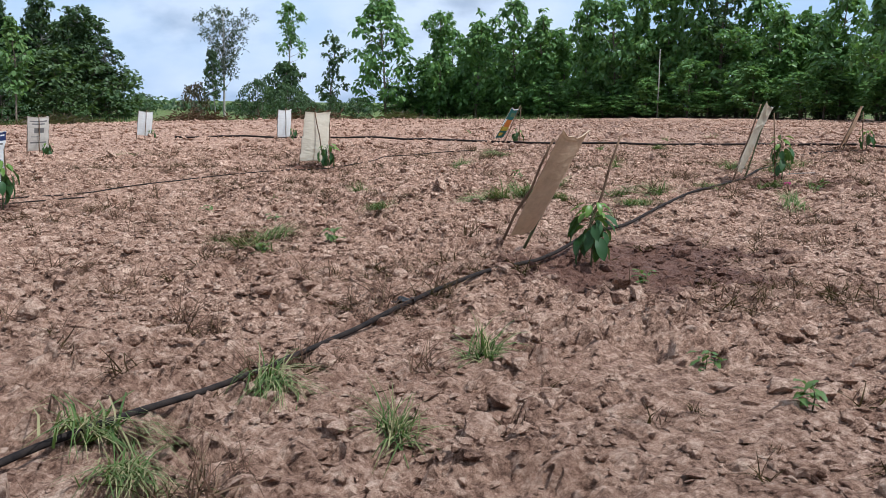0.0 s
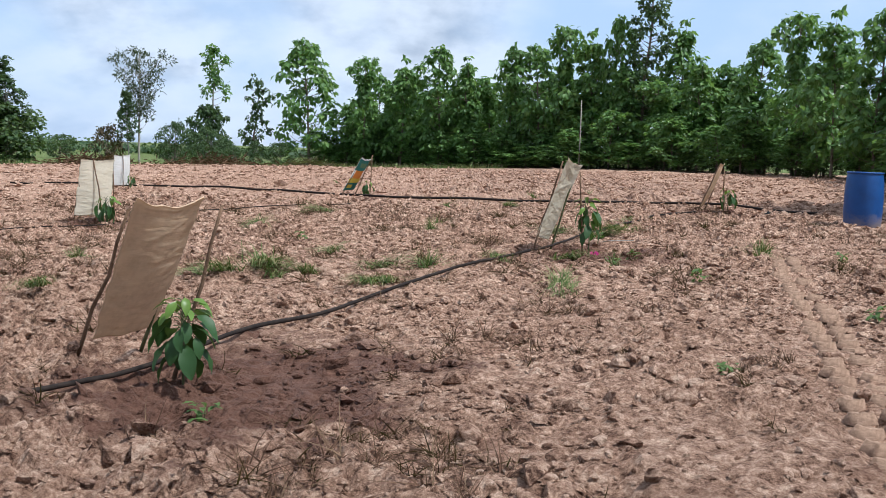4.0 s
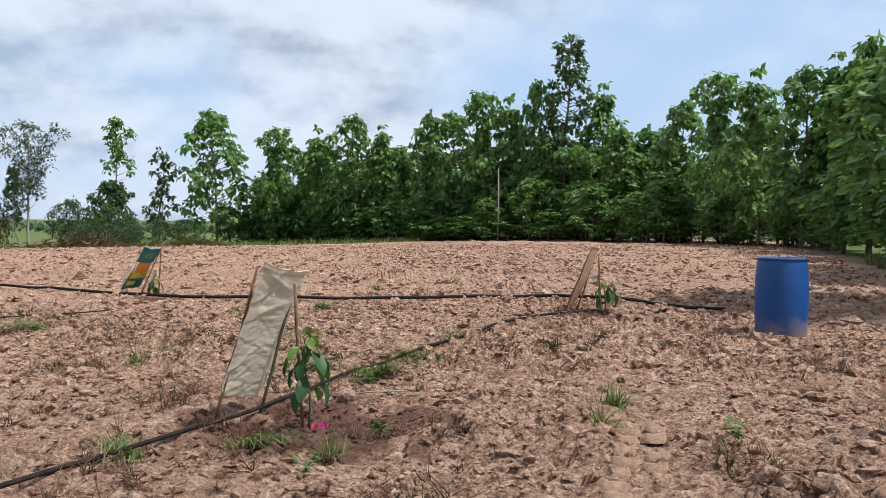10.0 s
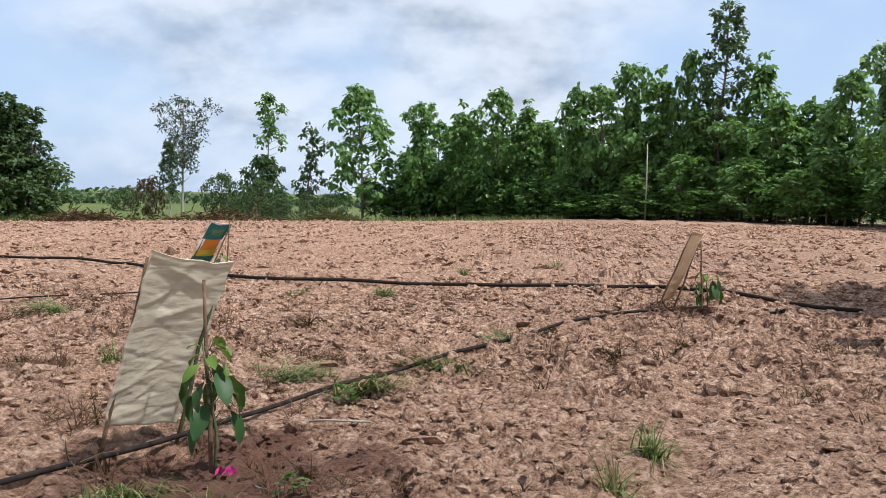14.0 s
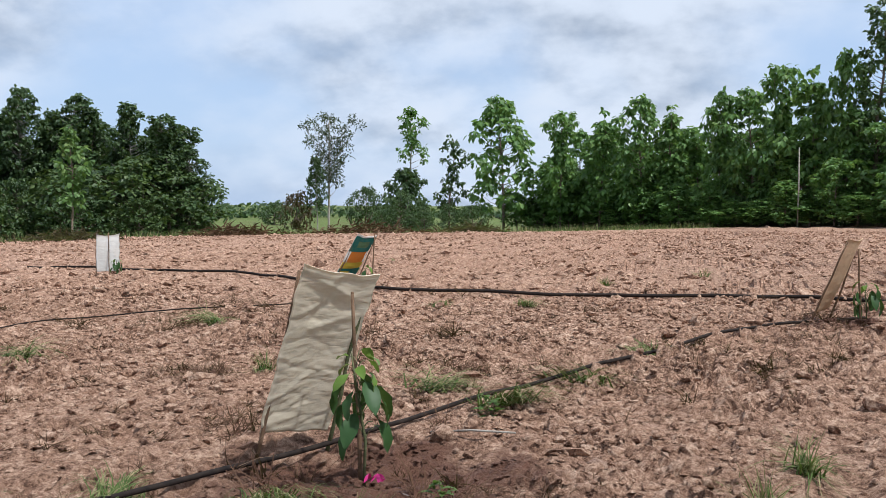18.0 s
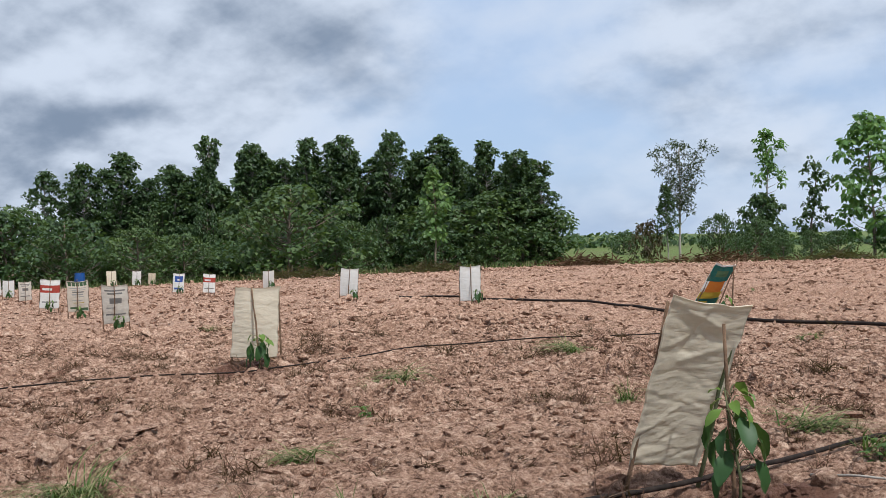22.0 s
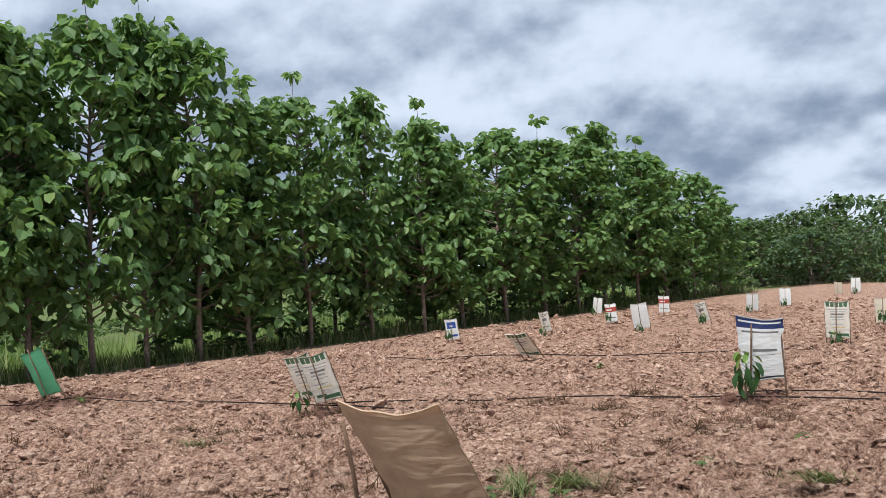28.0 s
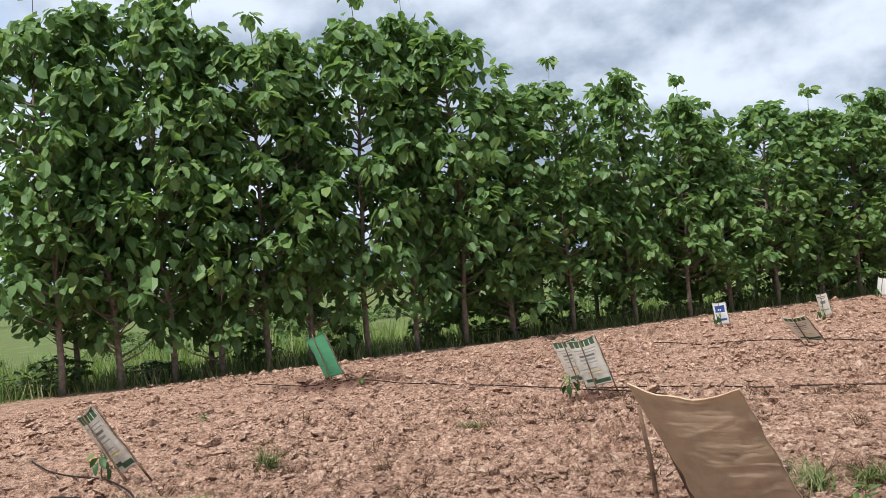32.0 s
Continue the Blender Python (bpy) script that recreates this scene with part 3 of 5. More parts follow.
x, y = inside_field(130000, (-12.5, -6), (4.2, 13))
clod_stuff("soil_crumbs", x, y, np.exp(rng.normal(-4.15, 0.40, len(x))), "small dry crumbs of reddish clay", (OCT, OCTF))
x, y = inside_field(40000, (-13, -6), (5, 15))
clod_stuff("soil_clods", x, y, np.exp(rng.normal(-3.50, 0.42, len(x))), "angular dry clods of pinkish clay")
x, y = inside_field(80000, (-23, -13), (-6, 10))
off_near = (x < -12.4) | (y < -6)
x, y = x[off_near], y[off_near]
clod_stuff("soil_crumbs", x, y, np.exp(rng.normal(-3.75, 0.40, len(x))), "dry crumbs of reddish clay towards the teak row", (OCT, OCTF))
CLODS = []
mids, fine_faces = {}, []
for t in ICOF:
    e = [mids.setdefault(tuple(sorted((int(t[a]), int(t[b])))), 12 + len(mids)) for a, b in ((0, 1), (1, 2), (2, 0))]
    fine_faces += [(t[0], e[0], e[2]), (e[0], t[1], e[1]), (e[2], e[1], t[2]), (e[0], e[1], e[2])]
for i in range(12):
    c = ICO * (1 + rng.uniform(-0.28, 0.28, (12, 1))) + rng.uniform(-0.12, 0.12, (12, 3))
    v = np.concatenate([c, np.array([(c[a] + c[b]) * 0.5 for a, b in mids]) * (1 + rng.uniform(-0.12, 0.16, (len(mids), 1)))])
    CLODS.append(mesh("clod", v * (1.1, 0.95, 0.75), fine_faces, SOIL))
x, y = inside_field(900, (-10, -5), (3.4, 9.5))
for i in range(min(290, len(x))):
    s = float(np.exp(rng.normal(-3.0, 0.30)))
    ob = new("clod", CLODS[i % 12])
    ob.parent = ground
    ob.matrix_basis = Matrix.LocRotScale(Vector((x[i], y[i], gz(x[i], y[i]) + 0.25 * s)), Euler((rng.normal(0, 0.4), rng.normal(0, 0.4), rng.uniform(0, 6))), Vector((s, s, s)))
x, y = inside_field(110000, (-36, -13), (22, 52))
off_near = (x < -12.3) | (x > 4.2) | (y < -6) | (y > 12.8)
x, y = x[off_near], y[off_near]
clod_stuff("far_soil_clods", x, y, np.exp(rng.normal(-3.0, 0.36, len(x))), "dry clods over the far ploughed field", (OCT, OCTF))


# the lug prints of a tractor tyre: two strips of curved pads along the trench
def print_mesh(seed):
    r = np.random.default_rng(seed)
    nu, nv = 8, 6
    u, v = np.meshgrid(np.linspace(-1, 1, nu + 1), np.linspace(0, 1, nv + 1))
    rim = np.clip(np.minimum((1 - np.abs(u)) / 0.25, np.minimum(v / 0.12, (1 - v) / 0.5)), 0, 1) ** 0.5
    X = 0.088 * u * (1 - 0.12 * v)
    Y = 0.145 * v + 0.055 * u ** 2 + 0.008 * r.normal(size=u.shape) * rim
    Z = -0.05 + 0.092 * rim * (1 - 0.45 * v) + 0.006 * r.normal(size=u.shape) * rim
    f = [(b * (nu + 1) + a, b * (nu + 1) + a + 1, (b + 1) * (nu + 1) + a + 1, (b + 1) * (nu + 1) + a) for b in range(nv) for a in range(nu)]
    me = mesh("tread_print", np.stack([X, Y, Z], -1).reshape(-1, 3), f, PACKED, smooth=True)
    return me


PRINTS = [print_mesh(300 + i) for i in range(6)]
for strip, off in ((0, 0.0), (1, 0.18), (2, 1.62), (3, 1.80)):
    for k in range(46):
        along = -2.6 + 0.245 * k + 0.11 * strip + rng.uniform(-0.02, 0.02)
        fade = min(1.0, (along + 3.2) / 1.5, (7.0 - along) / 2.5) * (1.0, 0.75, 0.0, 0.0)[strip]
        if strip > 1:
            fade = 0.62 * min(1.0, (along - 2.0) / 1.5, (9.5 - along) / 2.0)
        if fade <= 0 or rng.random() > 0.88 * fade + 0.05:
            continue
        acr = off + 0.03 * float(vnoise(np.array(along * 0.8), np.array(0.0), 11)) + rng.uniform(-0.012, 0.012)
        x, y = -0.80 + 0.265 * along + 0.964 * acr, -0.55 + 0.964 * along - 0.265 * acr
        ob = new("tread_print", PRINTS[int(rng.integers(6))])
        ob.parent = ground
        base = float(land(np.array([x]), np.array([y]))[0]) + 0.004 if strip < 2 else gz(x, y) - 0.012
        w = rng.uniform(0.85, 1.1)
        ob.matrix_basis = Matrix.LocRotScale(Vector((x, y, base)), Euler((0, rng.normal(0, 0.06), -0.268 + rng.normal(0, 0.08))), Vector((w, rng.uniform(0.75, 1.1), rng.uniform(0.35, 0.5) + 0.35 * fade)))


# ---------------------------------------------------------------- trees
def leaves_mesh(name, centres, outward, size, mat, seed, fold=0.18, wide=0.72, droop=0.5, round_=False, facing=None):
    """Broad folded leaves of four or six triangles, one at each centre, pointing outward and hanging."""
    r = np.random.default_rng(seed)
    n = len(centres)
    d = outward + r.normal(0, 0.45, (n, 3))
    d[:, 2] -= droop
    d /= np.linalg.norm(d, axis=1)[:, None] + 1e-9
    over = np.tile([0, 0, 1.0], (n, 1)) if facing is None else facing
    side = np.cross(d, over + r.normal(0, 0.35, (n, 3)))
    side /= np.linalg.norm(side, axis=1)[:, None] + 1e-9
    nor = np.cross(side, d)
    L = (size * r.uniform(0.6, 1.2, n))[:, None]
    W = L * wide * 0.5
    base = centres
    mid = base + d * L * 0.5 - nor * L * fold * 0.4
    if round_:
        lift = nor * L * fold * 0.5
        rows = [base + d * L * 0.48 - nor * L * 0.07, base, base + d * L * 0.24 + side * W * 0.92 + lift, base + d * L * 0.70 + side * W * 0.86 + lift * 0.4 - nor * L * 0.08,
                base + d * L - nor * L * 0.24, base + d * L * 0.70 - side * W * 0.86 + lift * 0.4 - nor * L * 0.08, base + d * L * 0.24 - side * W * 0.92 + lift]
        f = (np.array([(0, k, k % 6 + 1) for k in range(1, 7)])[None] + 7 * np.arange(n)[:, None, None]).reshape(-1, 3)
        return mesh(name, np.stack(rows, 1).reshape(-1, 3), f, mat)
    v = np.stack([base, mid + side * W + nor * L * fold * 0.5, mid, mid - side * W + nor * L * fold * 0.5, base + d * L - nor * L * 0.22], 1).reshape(-1, 3)
    f = (np.array([(0, 2, 1), (0, 3, 2), (1, 2, 4), (2, 3, 4)])[None] + 5 * np.arange(n)[:, None, None]).reshape(-1, 3)
    return mesh(name, v, f, mat)


def tree_meshes(seed, h, radius, crown_from, leaves, leaf, mat, bark, trunk_r, shape="cone", clusters=70, droop=0.5, wide=0.72, round_=False, knobs=0, puff=0.25):
    """Trunk with limbs that rise to clumps of leaves; the highest leaf stands exactly h over the foot."""
    r = np.random.default_rng(seed)
    zs = np.linspace(-0.15, h * 0.95, 12)
    bend = np.stack([np.cumsum(r.normal(0, 0.012 * h, 12)) * (zs / h), np.cumsum(r.normal(0, 0.012 * h, 12)) * (zs / h)], 1)
    spine = np.column_stack([bend, zs])

    def stem_at(z):
        return np.array([np.interp(z, zs, spine[:, 0]), np.interp(z, zs, spine[:, 1]), max(z, 0.05)])

    pieces = [tube(spine, trunk_r * (1 - 0.88 * np.clip(zs / h, 0, 1)) + 0.008, 7)]
    cen, out, face = [], [], []

    def clump(at, rc, m):
        dirs = r.normal(0, 1, (m, 3))
        dirs[:, 2] = dirs[:, 2] * 0.8 + 0.35
        dirs /= np.linalg.norm(dirs, axis=1)[:, None]
        cen.append(at + dirs * (rc, rc, rc * 0.72) * np.sqrt(r.uniform(0.12, 1.0, (m, 1))))
        out.append(dirs * (1, 1, 0.35))
        face.append(dirs * 0.7 + (0, 0, 0.75))

    for k in range(clusters):
        q = (k + r.random()) / clusters
        z0 = h * (crown_from + (0.96 - crown_from) * q ** 0.9)
        if shape == "cone":
            reach = radius * (1.10 - q) ** 0.5 * min(1.0, 0.62 + 3 * q) * r.choice((0.7, 1.0, 1.2))
        elif shape == "round":
            reach = radius * math.sqrt(max(0.06, 1 - (2 * q - 0.8) ** 2 * 0.72))
        elif shape == "vase":
            reach = radius * (0.35 + 0.65 * q) * r.choice((0.6, 0.9, 1.0))
        else:
            reach = radius * (0.60 + 0.5 * math.sin(q * 10 + seed)) * (1.1 - 0.5 * q)
        az = k * 2.4 + r.normal(0, 0.5)
        length = reach * r.uniform(0.12, 1.0) ** 0.55
        start = stem_at(z0 - length * (0.95 if shape == "vase" else 0.55))
        tip = stem_at(z0) + np.array([math.cos(az) * length, math.sin(az) * length, 0])
        if length > 0.3:
            midp = start * 0.45 + tip * 0.55 + np.array([0, 0, -0.10 * length])
            pieces.append(tube([start, midp, tip], [0.0026 * h + 0.006, 0.013, 0.006], 4, False))
        rc = puff * radius * r.uniform(0.65, 1.3) * (1.1 - 0.4 * q)
        clump(tip, rc, max(4, int(leaves / clusters * r.uniform(0.6, 1.4))))
    for k in range(knobs):
        az, rise = r.uniform(0, 6.3), r.uniform(0.25, 0.95)
        foot = spine[-1] + np.array([math.cos(az), math.sin(az), 0]) * (0.0 if k == 0 else r.uniform(0.4, 1.0)) - (0, 0, 0.35 * (k > 0))
        tip = foot + (0.05 * math.cos(az), 0.05 * math.sin(az), rise)
        pieces.append(tube([foot - (0, 0, 0.5), foot, tip], [0.016, 0.012, 0.007], 4, False))
        clump(tip, 0.22, 18)
    cen, out, face = np.concatenate(cen), np.concatenate(out), np.concatenate(face)
    keep = cen[:, 2] > 0.12
    crown = leaves_mesh("crown", cen[keep], out[keep], leaf, mat, seed + 77, droop=droop, wide=wide, round_=round_, facing=face[keep])
    trunk = mesh("trunk", *joined(pieces), bark, smooth=True)
    top = max(v.co.z for v in crown.vertices)
    for me in (crown, trunk):
        me.transform(Matrix.Diagonal((1, 1, h / top, 1)))
    return trunk, crown


def tree(name, at, meshes, label, group="", yaw=0.0, scale=1.0):
    trunk, crown = meshes
    ob = thing(name, at, label, "tree", group)
    ob.matrix_basis = Matrix.LocRotScale(Vector(at), Euler((0, 0, yaw)), Vector((scale, scale, scale)) if np.isscalar(scale) else Vector(scale))
    part("trunk", trunk, ob)
    part("crown", crown, ob)
    return ob


def tree_to(name, x, y, top, meshes, h, label, group="", yaw=0.0, wide=1.0):
    """A tree whose highest leaf reaches the height top over the field's level; h is the height of its meshes."""
    z = gz(x, y)
    return tree(name, (x, y, z), meshes, label, group, yaw, (wide, wide, (top - z) / h))


tr = random.Random(11)
H0 = 8.0
TEAKS = [tree_meshes(20 + i, H0, 1.75, (0.11, 0.22)[i % 2], 2150, 0.315, TEAKROW, ROWBARK, 0.072, ("cone", "round")[i % 2], 105, round_=True, knobs=(3, 1, 0, 2, 1, 0)[i], droop=0.55, puff=0.24) for i in range(6)]
TEAKS_SPARSE = [tree_meshes(40 + i, H0, 1.35, 0.28, 520, 0.42, TEAKROW, ROWBARK, 0.070, "odd", 34, round_=True, droop=0.75, puff=0.26) for i in range(2)]
NORTHS = [tree_meshes(50 + i, H0, 1.85, 0.16, 1700, 0.40, TEAK, BARK, 0.08, ("round", "cone", "odd")[i % 3], 46, droop=0.7, puff=0.30, knobs=i % 3) for i in range(6)]
MIXED = [tree_meshes(60 + i, H0, 1.3, 0.34, 2600, 0.25, WOODS, PALEBARK, 0.085, ("round", "cone", "odd")[i % 3], 110, puff=0.20) for i in range(5)]
SHRUBS = [tree_meshes(70 + i, 3.0, 1.9, 0.05, 2300, 0.18, BUSH, BARK, 0.06, "round", 70, puff=0.22) for i in range(3)]
PALESHRUBS = [tree_meshes(75 + i, 3.0, 2.0, 0.05, 500, 0.40, WEED, BARK, 0.06, "round", 40) for i in range(2)]
DARKSHRUBS = [tree_meshes(80 + i, 3.0, 1.9, 0.05, 2300, 0.20, WOODS, BARK, 0.06, "round", 64, puff=0.23) for i in range(2)]
LOW = [tree_meshes(85 + i, 1.4, 0.9, 0.05, 420, 0.22, BUSH, BARK, 0.03, "round", 26) for i in range(2)]

WEST_TOPS = [(-18.8, -14.8, 8.1), (-19.7, -13.9, 8.4), (-20.7, -13.1, 8.0), (-21.5, -12.3, 8.2), (-22.4, -11.5, 8.3), (-23.2, -10.7, 8.1), (-24.4, -9.6, 8.9), (-25.5, -8.6, 9.2), (-26.6, -7.5, 7.9),
             (-27.8, -6.4, 7.1), (-29.4, -4.9, 7.3), (-31.3, -3.2, 7.0), (-32.9, -1.6, 7.0), (-34.4, -0.3, 6.2), (-36.1, 1.3, 6.2), (-37.8, 2.9, 6.8), (-39.4, 4.4, 6.5), (-40.8, 5.7, 6.8), (-42.6, 7.4, 6.4), (-44.4, 9.0, 5.7), (-46.2, 10.7, 4.9), (-48.0, 12.4, 4.4)]
for i, (x, y, top) in enumerate(WEST_TOPS):
    tree_to("teak_tree", x, y, top + (0.3 if i > 5 else 0.0 if i > 3 else 0.8), TEAKS[(i * 5 + 1) % 6], H0, "young teak tree with broad green leaves at the field edge", "teak row", tr.uniform(0, 6), tr.uniform(0.9, 1.1))
for i in range(30):
    k = -17 + i * 1.65
    off = 2.2 + tr.uniform(-0.5, 0.9)
    x, y = -24.5 - 0.73 * k - 0.68 * off, -9.5 + 0.68 * k - 0.73 * off
    if -10 < k < 4 and i % 2:
        continue
    top = (7.0 if k < 3 else 5.4 if k < 22 else 4.0) * tr.uniform(0.8, 1.0)
    tree_to("teak_tree", x, y, top, (TEAKS_SPARSE + TEAKS[:3])[(i * 3) % 5], H0, "young teak tree inside the plantation", "teak row", tr.uniform(0, 6), 0.95)

NORTH_TOPS = [(-14.9, 85.2, 11.1, 1.35), (-9.7, 83.6, 9.4, 0.95), (-6.2, 81.8, 9.4, 1.0), (-2.8, 80.1, 10.2, 1.05), (-0.5, 78.5, 9.2, 1.0), (3.2, 75.9, 10.2, 0.85), (5.4, 74.0, 10.0, 1.05), (7.1, 72.5, 11.2, 1.0), (9.2, 70.5, 10.9, 1.05), (10.9, 69.0, 11.8, 0.8),
              (14.7, 65.4, 11.1, 1.05), (16.8, 61.6, 7.8, 0.9), (17.5, 57.3, 8.8, 0.9), (18.3, 52.1, 9.9, 0.95), (18.6, 47.0, 9.5, 0.9), (18.9, 42.6, 8.8, 0.85), (20.2, 41.5, 9.2, 0.85), (21.3, 41.0, 10.1, 0.85)]
for i, (x, y, top, w) in enumerate(NORTH_TOPS):
    tree_to("teak_tree", x, y, top + 0.25, NORTHS[(i * 5) % 6], H0, "tall teak tree with broad green leaves behind the field", "north wood", tr.uniform(0, 6), w * 1.12)
for i in range(44):
    q = i / 43
    x, y = -12.5 + 35 * q ** 0.9, 86 - 40 * q ** 1.5
    off = 1.5 + 3.0 * (i % 3)
    x, y = x + 0.45 * off + tr.uniform(-1, 1), y + 0.9 * off
    tree_to("teak_tree", x, y, tr.uniform(5.4, 8.6), NORTHS[(i * 3 + i // 6) % 6], H0, "teak tree deep in the dark north wood", "north wood", tr.uniform(0, 6), 1.1)
for i in range(34):
    q = i / 33
    x, y = -14.0 + 35 * q ** 0.9 + tr.uniform(-0.6, 0.6), 85.5 - 40 * q ** 1.5 + tr.uniform(-0.6, 1.2)
    tree_to("shrub", x, y, tr.uniform(1.2, 5.2), NORTHS[(i * 7) % 6], H0, "low leafy teak regrowth at the wood's edge", "wood edge shrubs", tr.uniform(0, 6), 0.8)
    tree_to("shrub", x + 0.9, y + 1.6, tr.uniform(0.8, 2.6), DARKSHRUBS[i % 2], 3.0, "low dark shrub at the wood's foot", "wood edge shrubs", tr.uniform(0, 6), 0.75)

TALL = tree_meshes(101, 14.5, 2.3, 0.28, 2400, 0.36, WOODS, BARK, 0.16, "cone", 84, puff=0.22)
tree_to("tall_tree", 12.3, 67.8, 15.2, TALL, 14.5, "tall narrow tree rising over the north wood", yaw=1.0)

LEFT_TOPS = [(-68.1, 45.8, 7.1, 1.1), (-65.4, 47.6, 7.5, 1.1), (-63.4, 48.9, 8.4, 1.3), (-59.9, 51.4, 6.9, 1.3), (-57.1, 53.2, 9.6, 1.1), (-55.0, 54.8, 9.0, 1.2), (-53.5, 55.9, 8.2, 1.1), (-51.6, 57.1, 9.3, 1.2), (-49.6, 58.2, 8.8, 1.1), (-47.8, 59.1, 9.4, 1.15), (-45.3, 59.9, 9.6, 1.15),
             (-43.1, 61.6, 9.2, 1.3), (-40.8, 62.8, 8.3, 1.0), (-37.4, 61.7, 8.4, 1.1), (-34.3, 61.1, 7.4, 1.15), (-33.0, 61.8, 5.4, 1.0)]
for i, (x, y, top, w) in enumerate(LEFT_TOPS):
    tree_to("woodland_tree", x, y, top + 0.2, MIXED[(i * 3) % 5], H0, "slender woodland tree with a dark green crown", "north-west wood", tr.uniform(0, 6), w * 1.05)
    if i:
        x2, y2, top2, w2 = LEFT_TOPS[i - 1]
        xm, ym = (x + x2) / 2 + tr.uniform(-0.3, 0.3), (y + y2) / 2 + tr.uniform(0.4, 1.4)
        tree_to("woodland_tree", xm, ym, min(top, top2) * tr.uniform(0.90, 1.0), MIXED[(i * 3 + 2) % 5], H0, "slender woodland tree with a dark green crown", "north-west wood", tr.uniform(0, 6), 0.95)
for i in range(54):
    q = i / 53
    x, y = -67 + 32 * q, 48 + 16 * q ** 0.8
    off = 1.0 + 3.0 * (i % 3)
    x, y = x - 0.4 * off + tr.uniform(-1, 1), y + off
    tree_to("woodland_tree", x, y, tr.uniform(5.6, 8.2) if i > 6 else 5.4, (MIXED + DARKSHRUBS)[i % 7] if i % 7 < 5 else MIXED[i % 5], H0, "woodland tree in the dark north-west wood", "north-west wood", tr.uniform(0, 6), 1.35)
for i in range(22):
    q = i / 21
    x, y = -66 + 32 * q + tr.uniform(-0.6, 0.6), 46.6 + 14.5 * q ** 0.8
    tree_to("shrub", x, y, tr.uniform(2.2, 4.2), (DARKSHRUBS + SHRUBS)[i % 5], 3.0, "dark understorey shrub in the north-west wood", "far shrubs", tr.uniform(0, 6), 1.0)
tree("thin_tree", (-33.3, 48.8, gz(-33.3, 48.8)), TEAKS_SPARSE[0], "thin pale-stemmed tree before the wood", yaw=2.0, scale=(0.9, 0.9, 0.80))

BUSHES = [(-58.0, 17.5, 3.8), (-60.5, 20.5, 4.3), (-56.5, 21.5, 3.6), (-54.0, 19.0, 3.0), (-66.0, 17.0, 4.4), (-62.0, 15.0, 3.9), (-66.7, 34.4, 5.4), (-60.9, 34.6, 4.6), (-57.8, 36.0, 4.4), (-50.9, 35.6, 3.5), (-46.9, 37.6, 2.9), (-46.7, 40.9, 2.6), (-42.2, 45.6, 5.6), (-41.3, 49.0, 2.2), (-72.0, 21.6, 4.0), (-68.4, 23.1, 3.6), (-74.7, 29.2, 6.0),
          (-65.8, 29.6, 4.6), (-69.4, 36.0, 5.5), (-63.9, 37.6, 4.9), (-59.3, 37.4, 4.6), (-54.3, 37.7, 2.8), (-59.2, 29.3, 4.6), (-62.0, 24.5, 3.2), (-37.5, 55.5, 2.6), (-34.0, 57.0, 2.4), (-35.5, 60.0, 5.5), (-33.8, 60.5, 4.6), (-38.5, 60.0, 5.0), (-33.4, 61.5, 4.0), (-41.0, 60.0, 4.6)]
for i, (x, y, h) in enumerate(BUSHES):
    tree_to("shrub", x, y, h - 0.5, (SHRUBS + DARKSHRUBS)[i % 5], 3.0, "rounded leafy green shrub beyond the field", "far shrubs", tr.uniform(0, 6), max(0.9, 0.45 * h))
for i in range(26):
    x, y = -76 + 30 * (i / 25) + tr.uniform(-2, 2), 30 + 18 * (i / 25) + tr.uniform(2, 7)
    tree("shrub", (x, y, gz(x, y)), DARKSHRUBS[i % 2], "dark shrub in the far thicket", "far shrubs", tr.uniform(0, 6), (1.5, 1.5, tr.uniform(0.7, 1.4)))

# the gap between the woods
FEATHERY = tree_meshes(117, 8.2, 2.9, 0.40, 2600, 0.30, FEATHER, PALEBARK, 0.11, "vase", 70, wide=0.34, droop=0.1, puff=0.17)
tree_to("feathery_tree", -28.3, 77.0, 9.3, FEATHERY, 8.2, "feathery half-bare pale grey tree", yaw=0.4)
tree_to("small_tree", -28.6, 75.2, 5.4, MIXED[1], H0, "small dark tree beside the feathery tree", yaw=0.4, wide=0.7)
LOWER = tree_meshes(112, 5.0, 2.2, 0.08, 2600, 0.38, WOODS, BARK, 0.14, "round", 60)
UPPER = tree_meshes(114, 11.0, 1.8, 0.55, 800, 0.42, TEAK, PALEBARK, 0.12, "odd", 28, puff=0.27)
tree_to("leafy_tree", -26.1, 92.7, 5.2, LOWER, 5.0, "dense dark tree at the foot of a slender one", yaw=0.9)
tree_to("slender_tree", -25.8, 93.2, 11.2, UPPER, 11.0, "slender tree with a small high crown", yaw=0.9)
THIN = tree_meshes(113, 8.2, 1.7, 0.22, 900, 0.40, WOODS, BARK, 0.11, "odd", 26, puff=0.27)
tree_to("thin_tree", -20.9, 89.5, 8.2, THIN, 8.2, "thin open-crowned tree against the sky", yaw=0.2)
GAP_SHRUBS = [(-26.0, 80.0, 1.0, 3.4), (-24.2, 84.1, 1.0, 2.6), (-22.5, 85.3, 0.7, 1.6), (-19.5, 84.0, 0.7, 1.6), (-17.1, 82.2, 0.9, 1.7), (-34.0, 110.0, 1.0, 0.9), (-47.6, 110.2, 1.2, 2.0), (-40.0, 130.0, 1.2, 1.2), (-20.8, 80.0, 0.7, 1.2)]
for i, (x, y, w, top) in enumerate(GAP_SHRUBS):
    tree_to("shrub", x, y, top, DARKSHRUBS[i % 2], 3.0, "dark rounded shrub in the gap between woods", "gap shrubs", i * 1.3, w * 0.9)
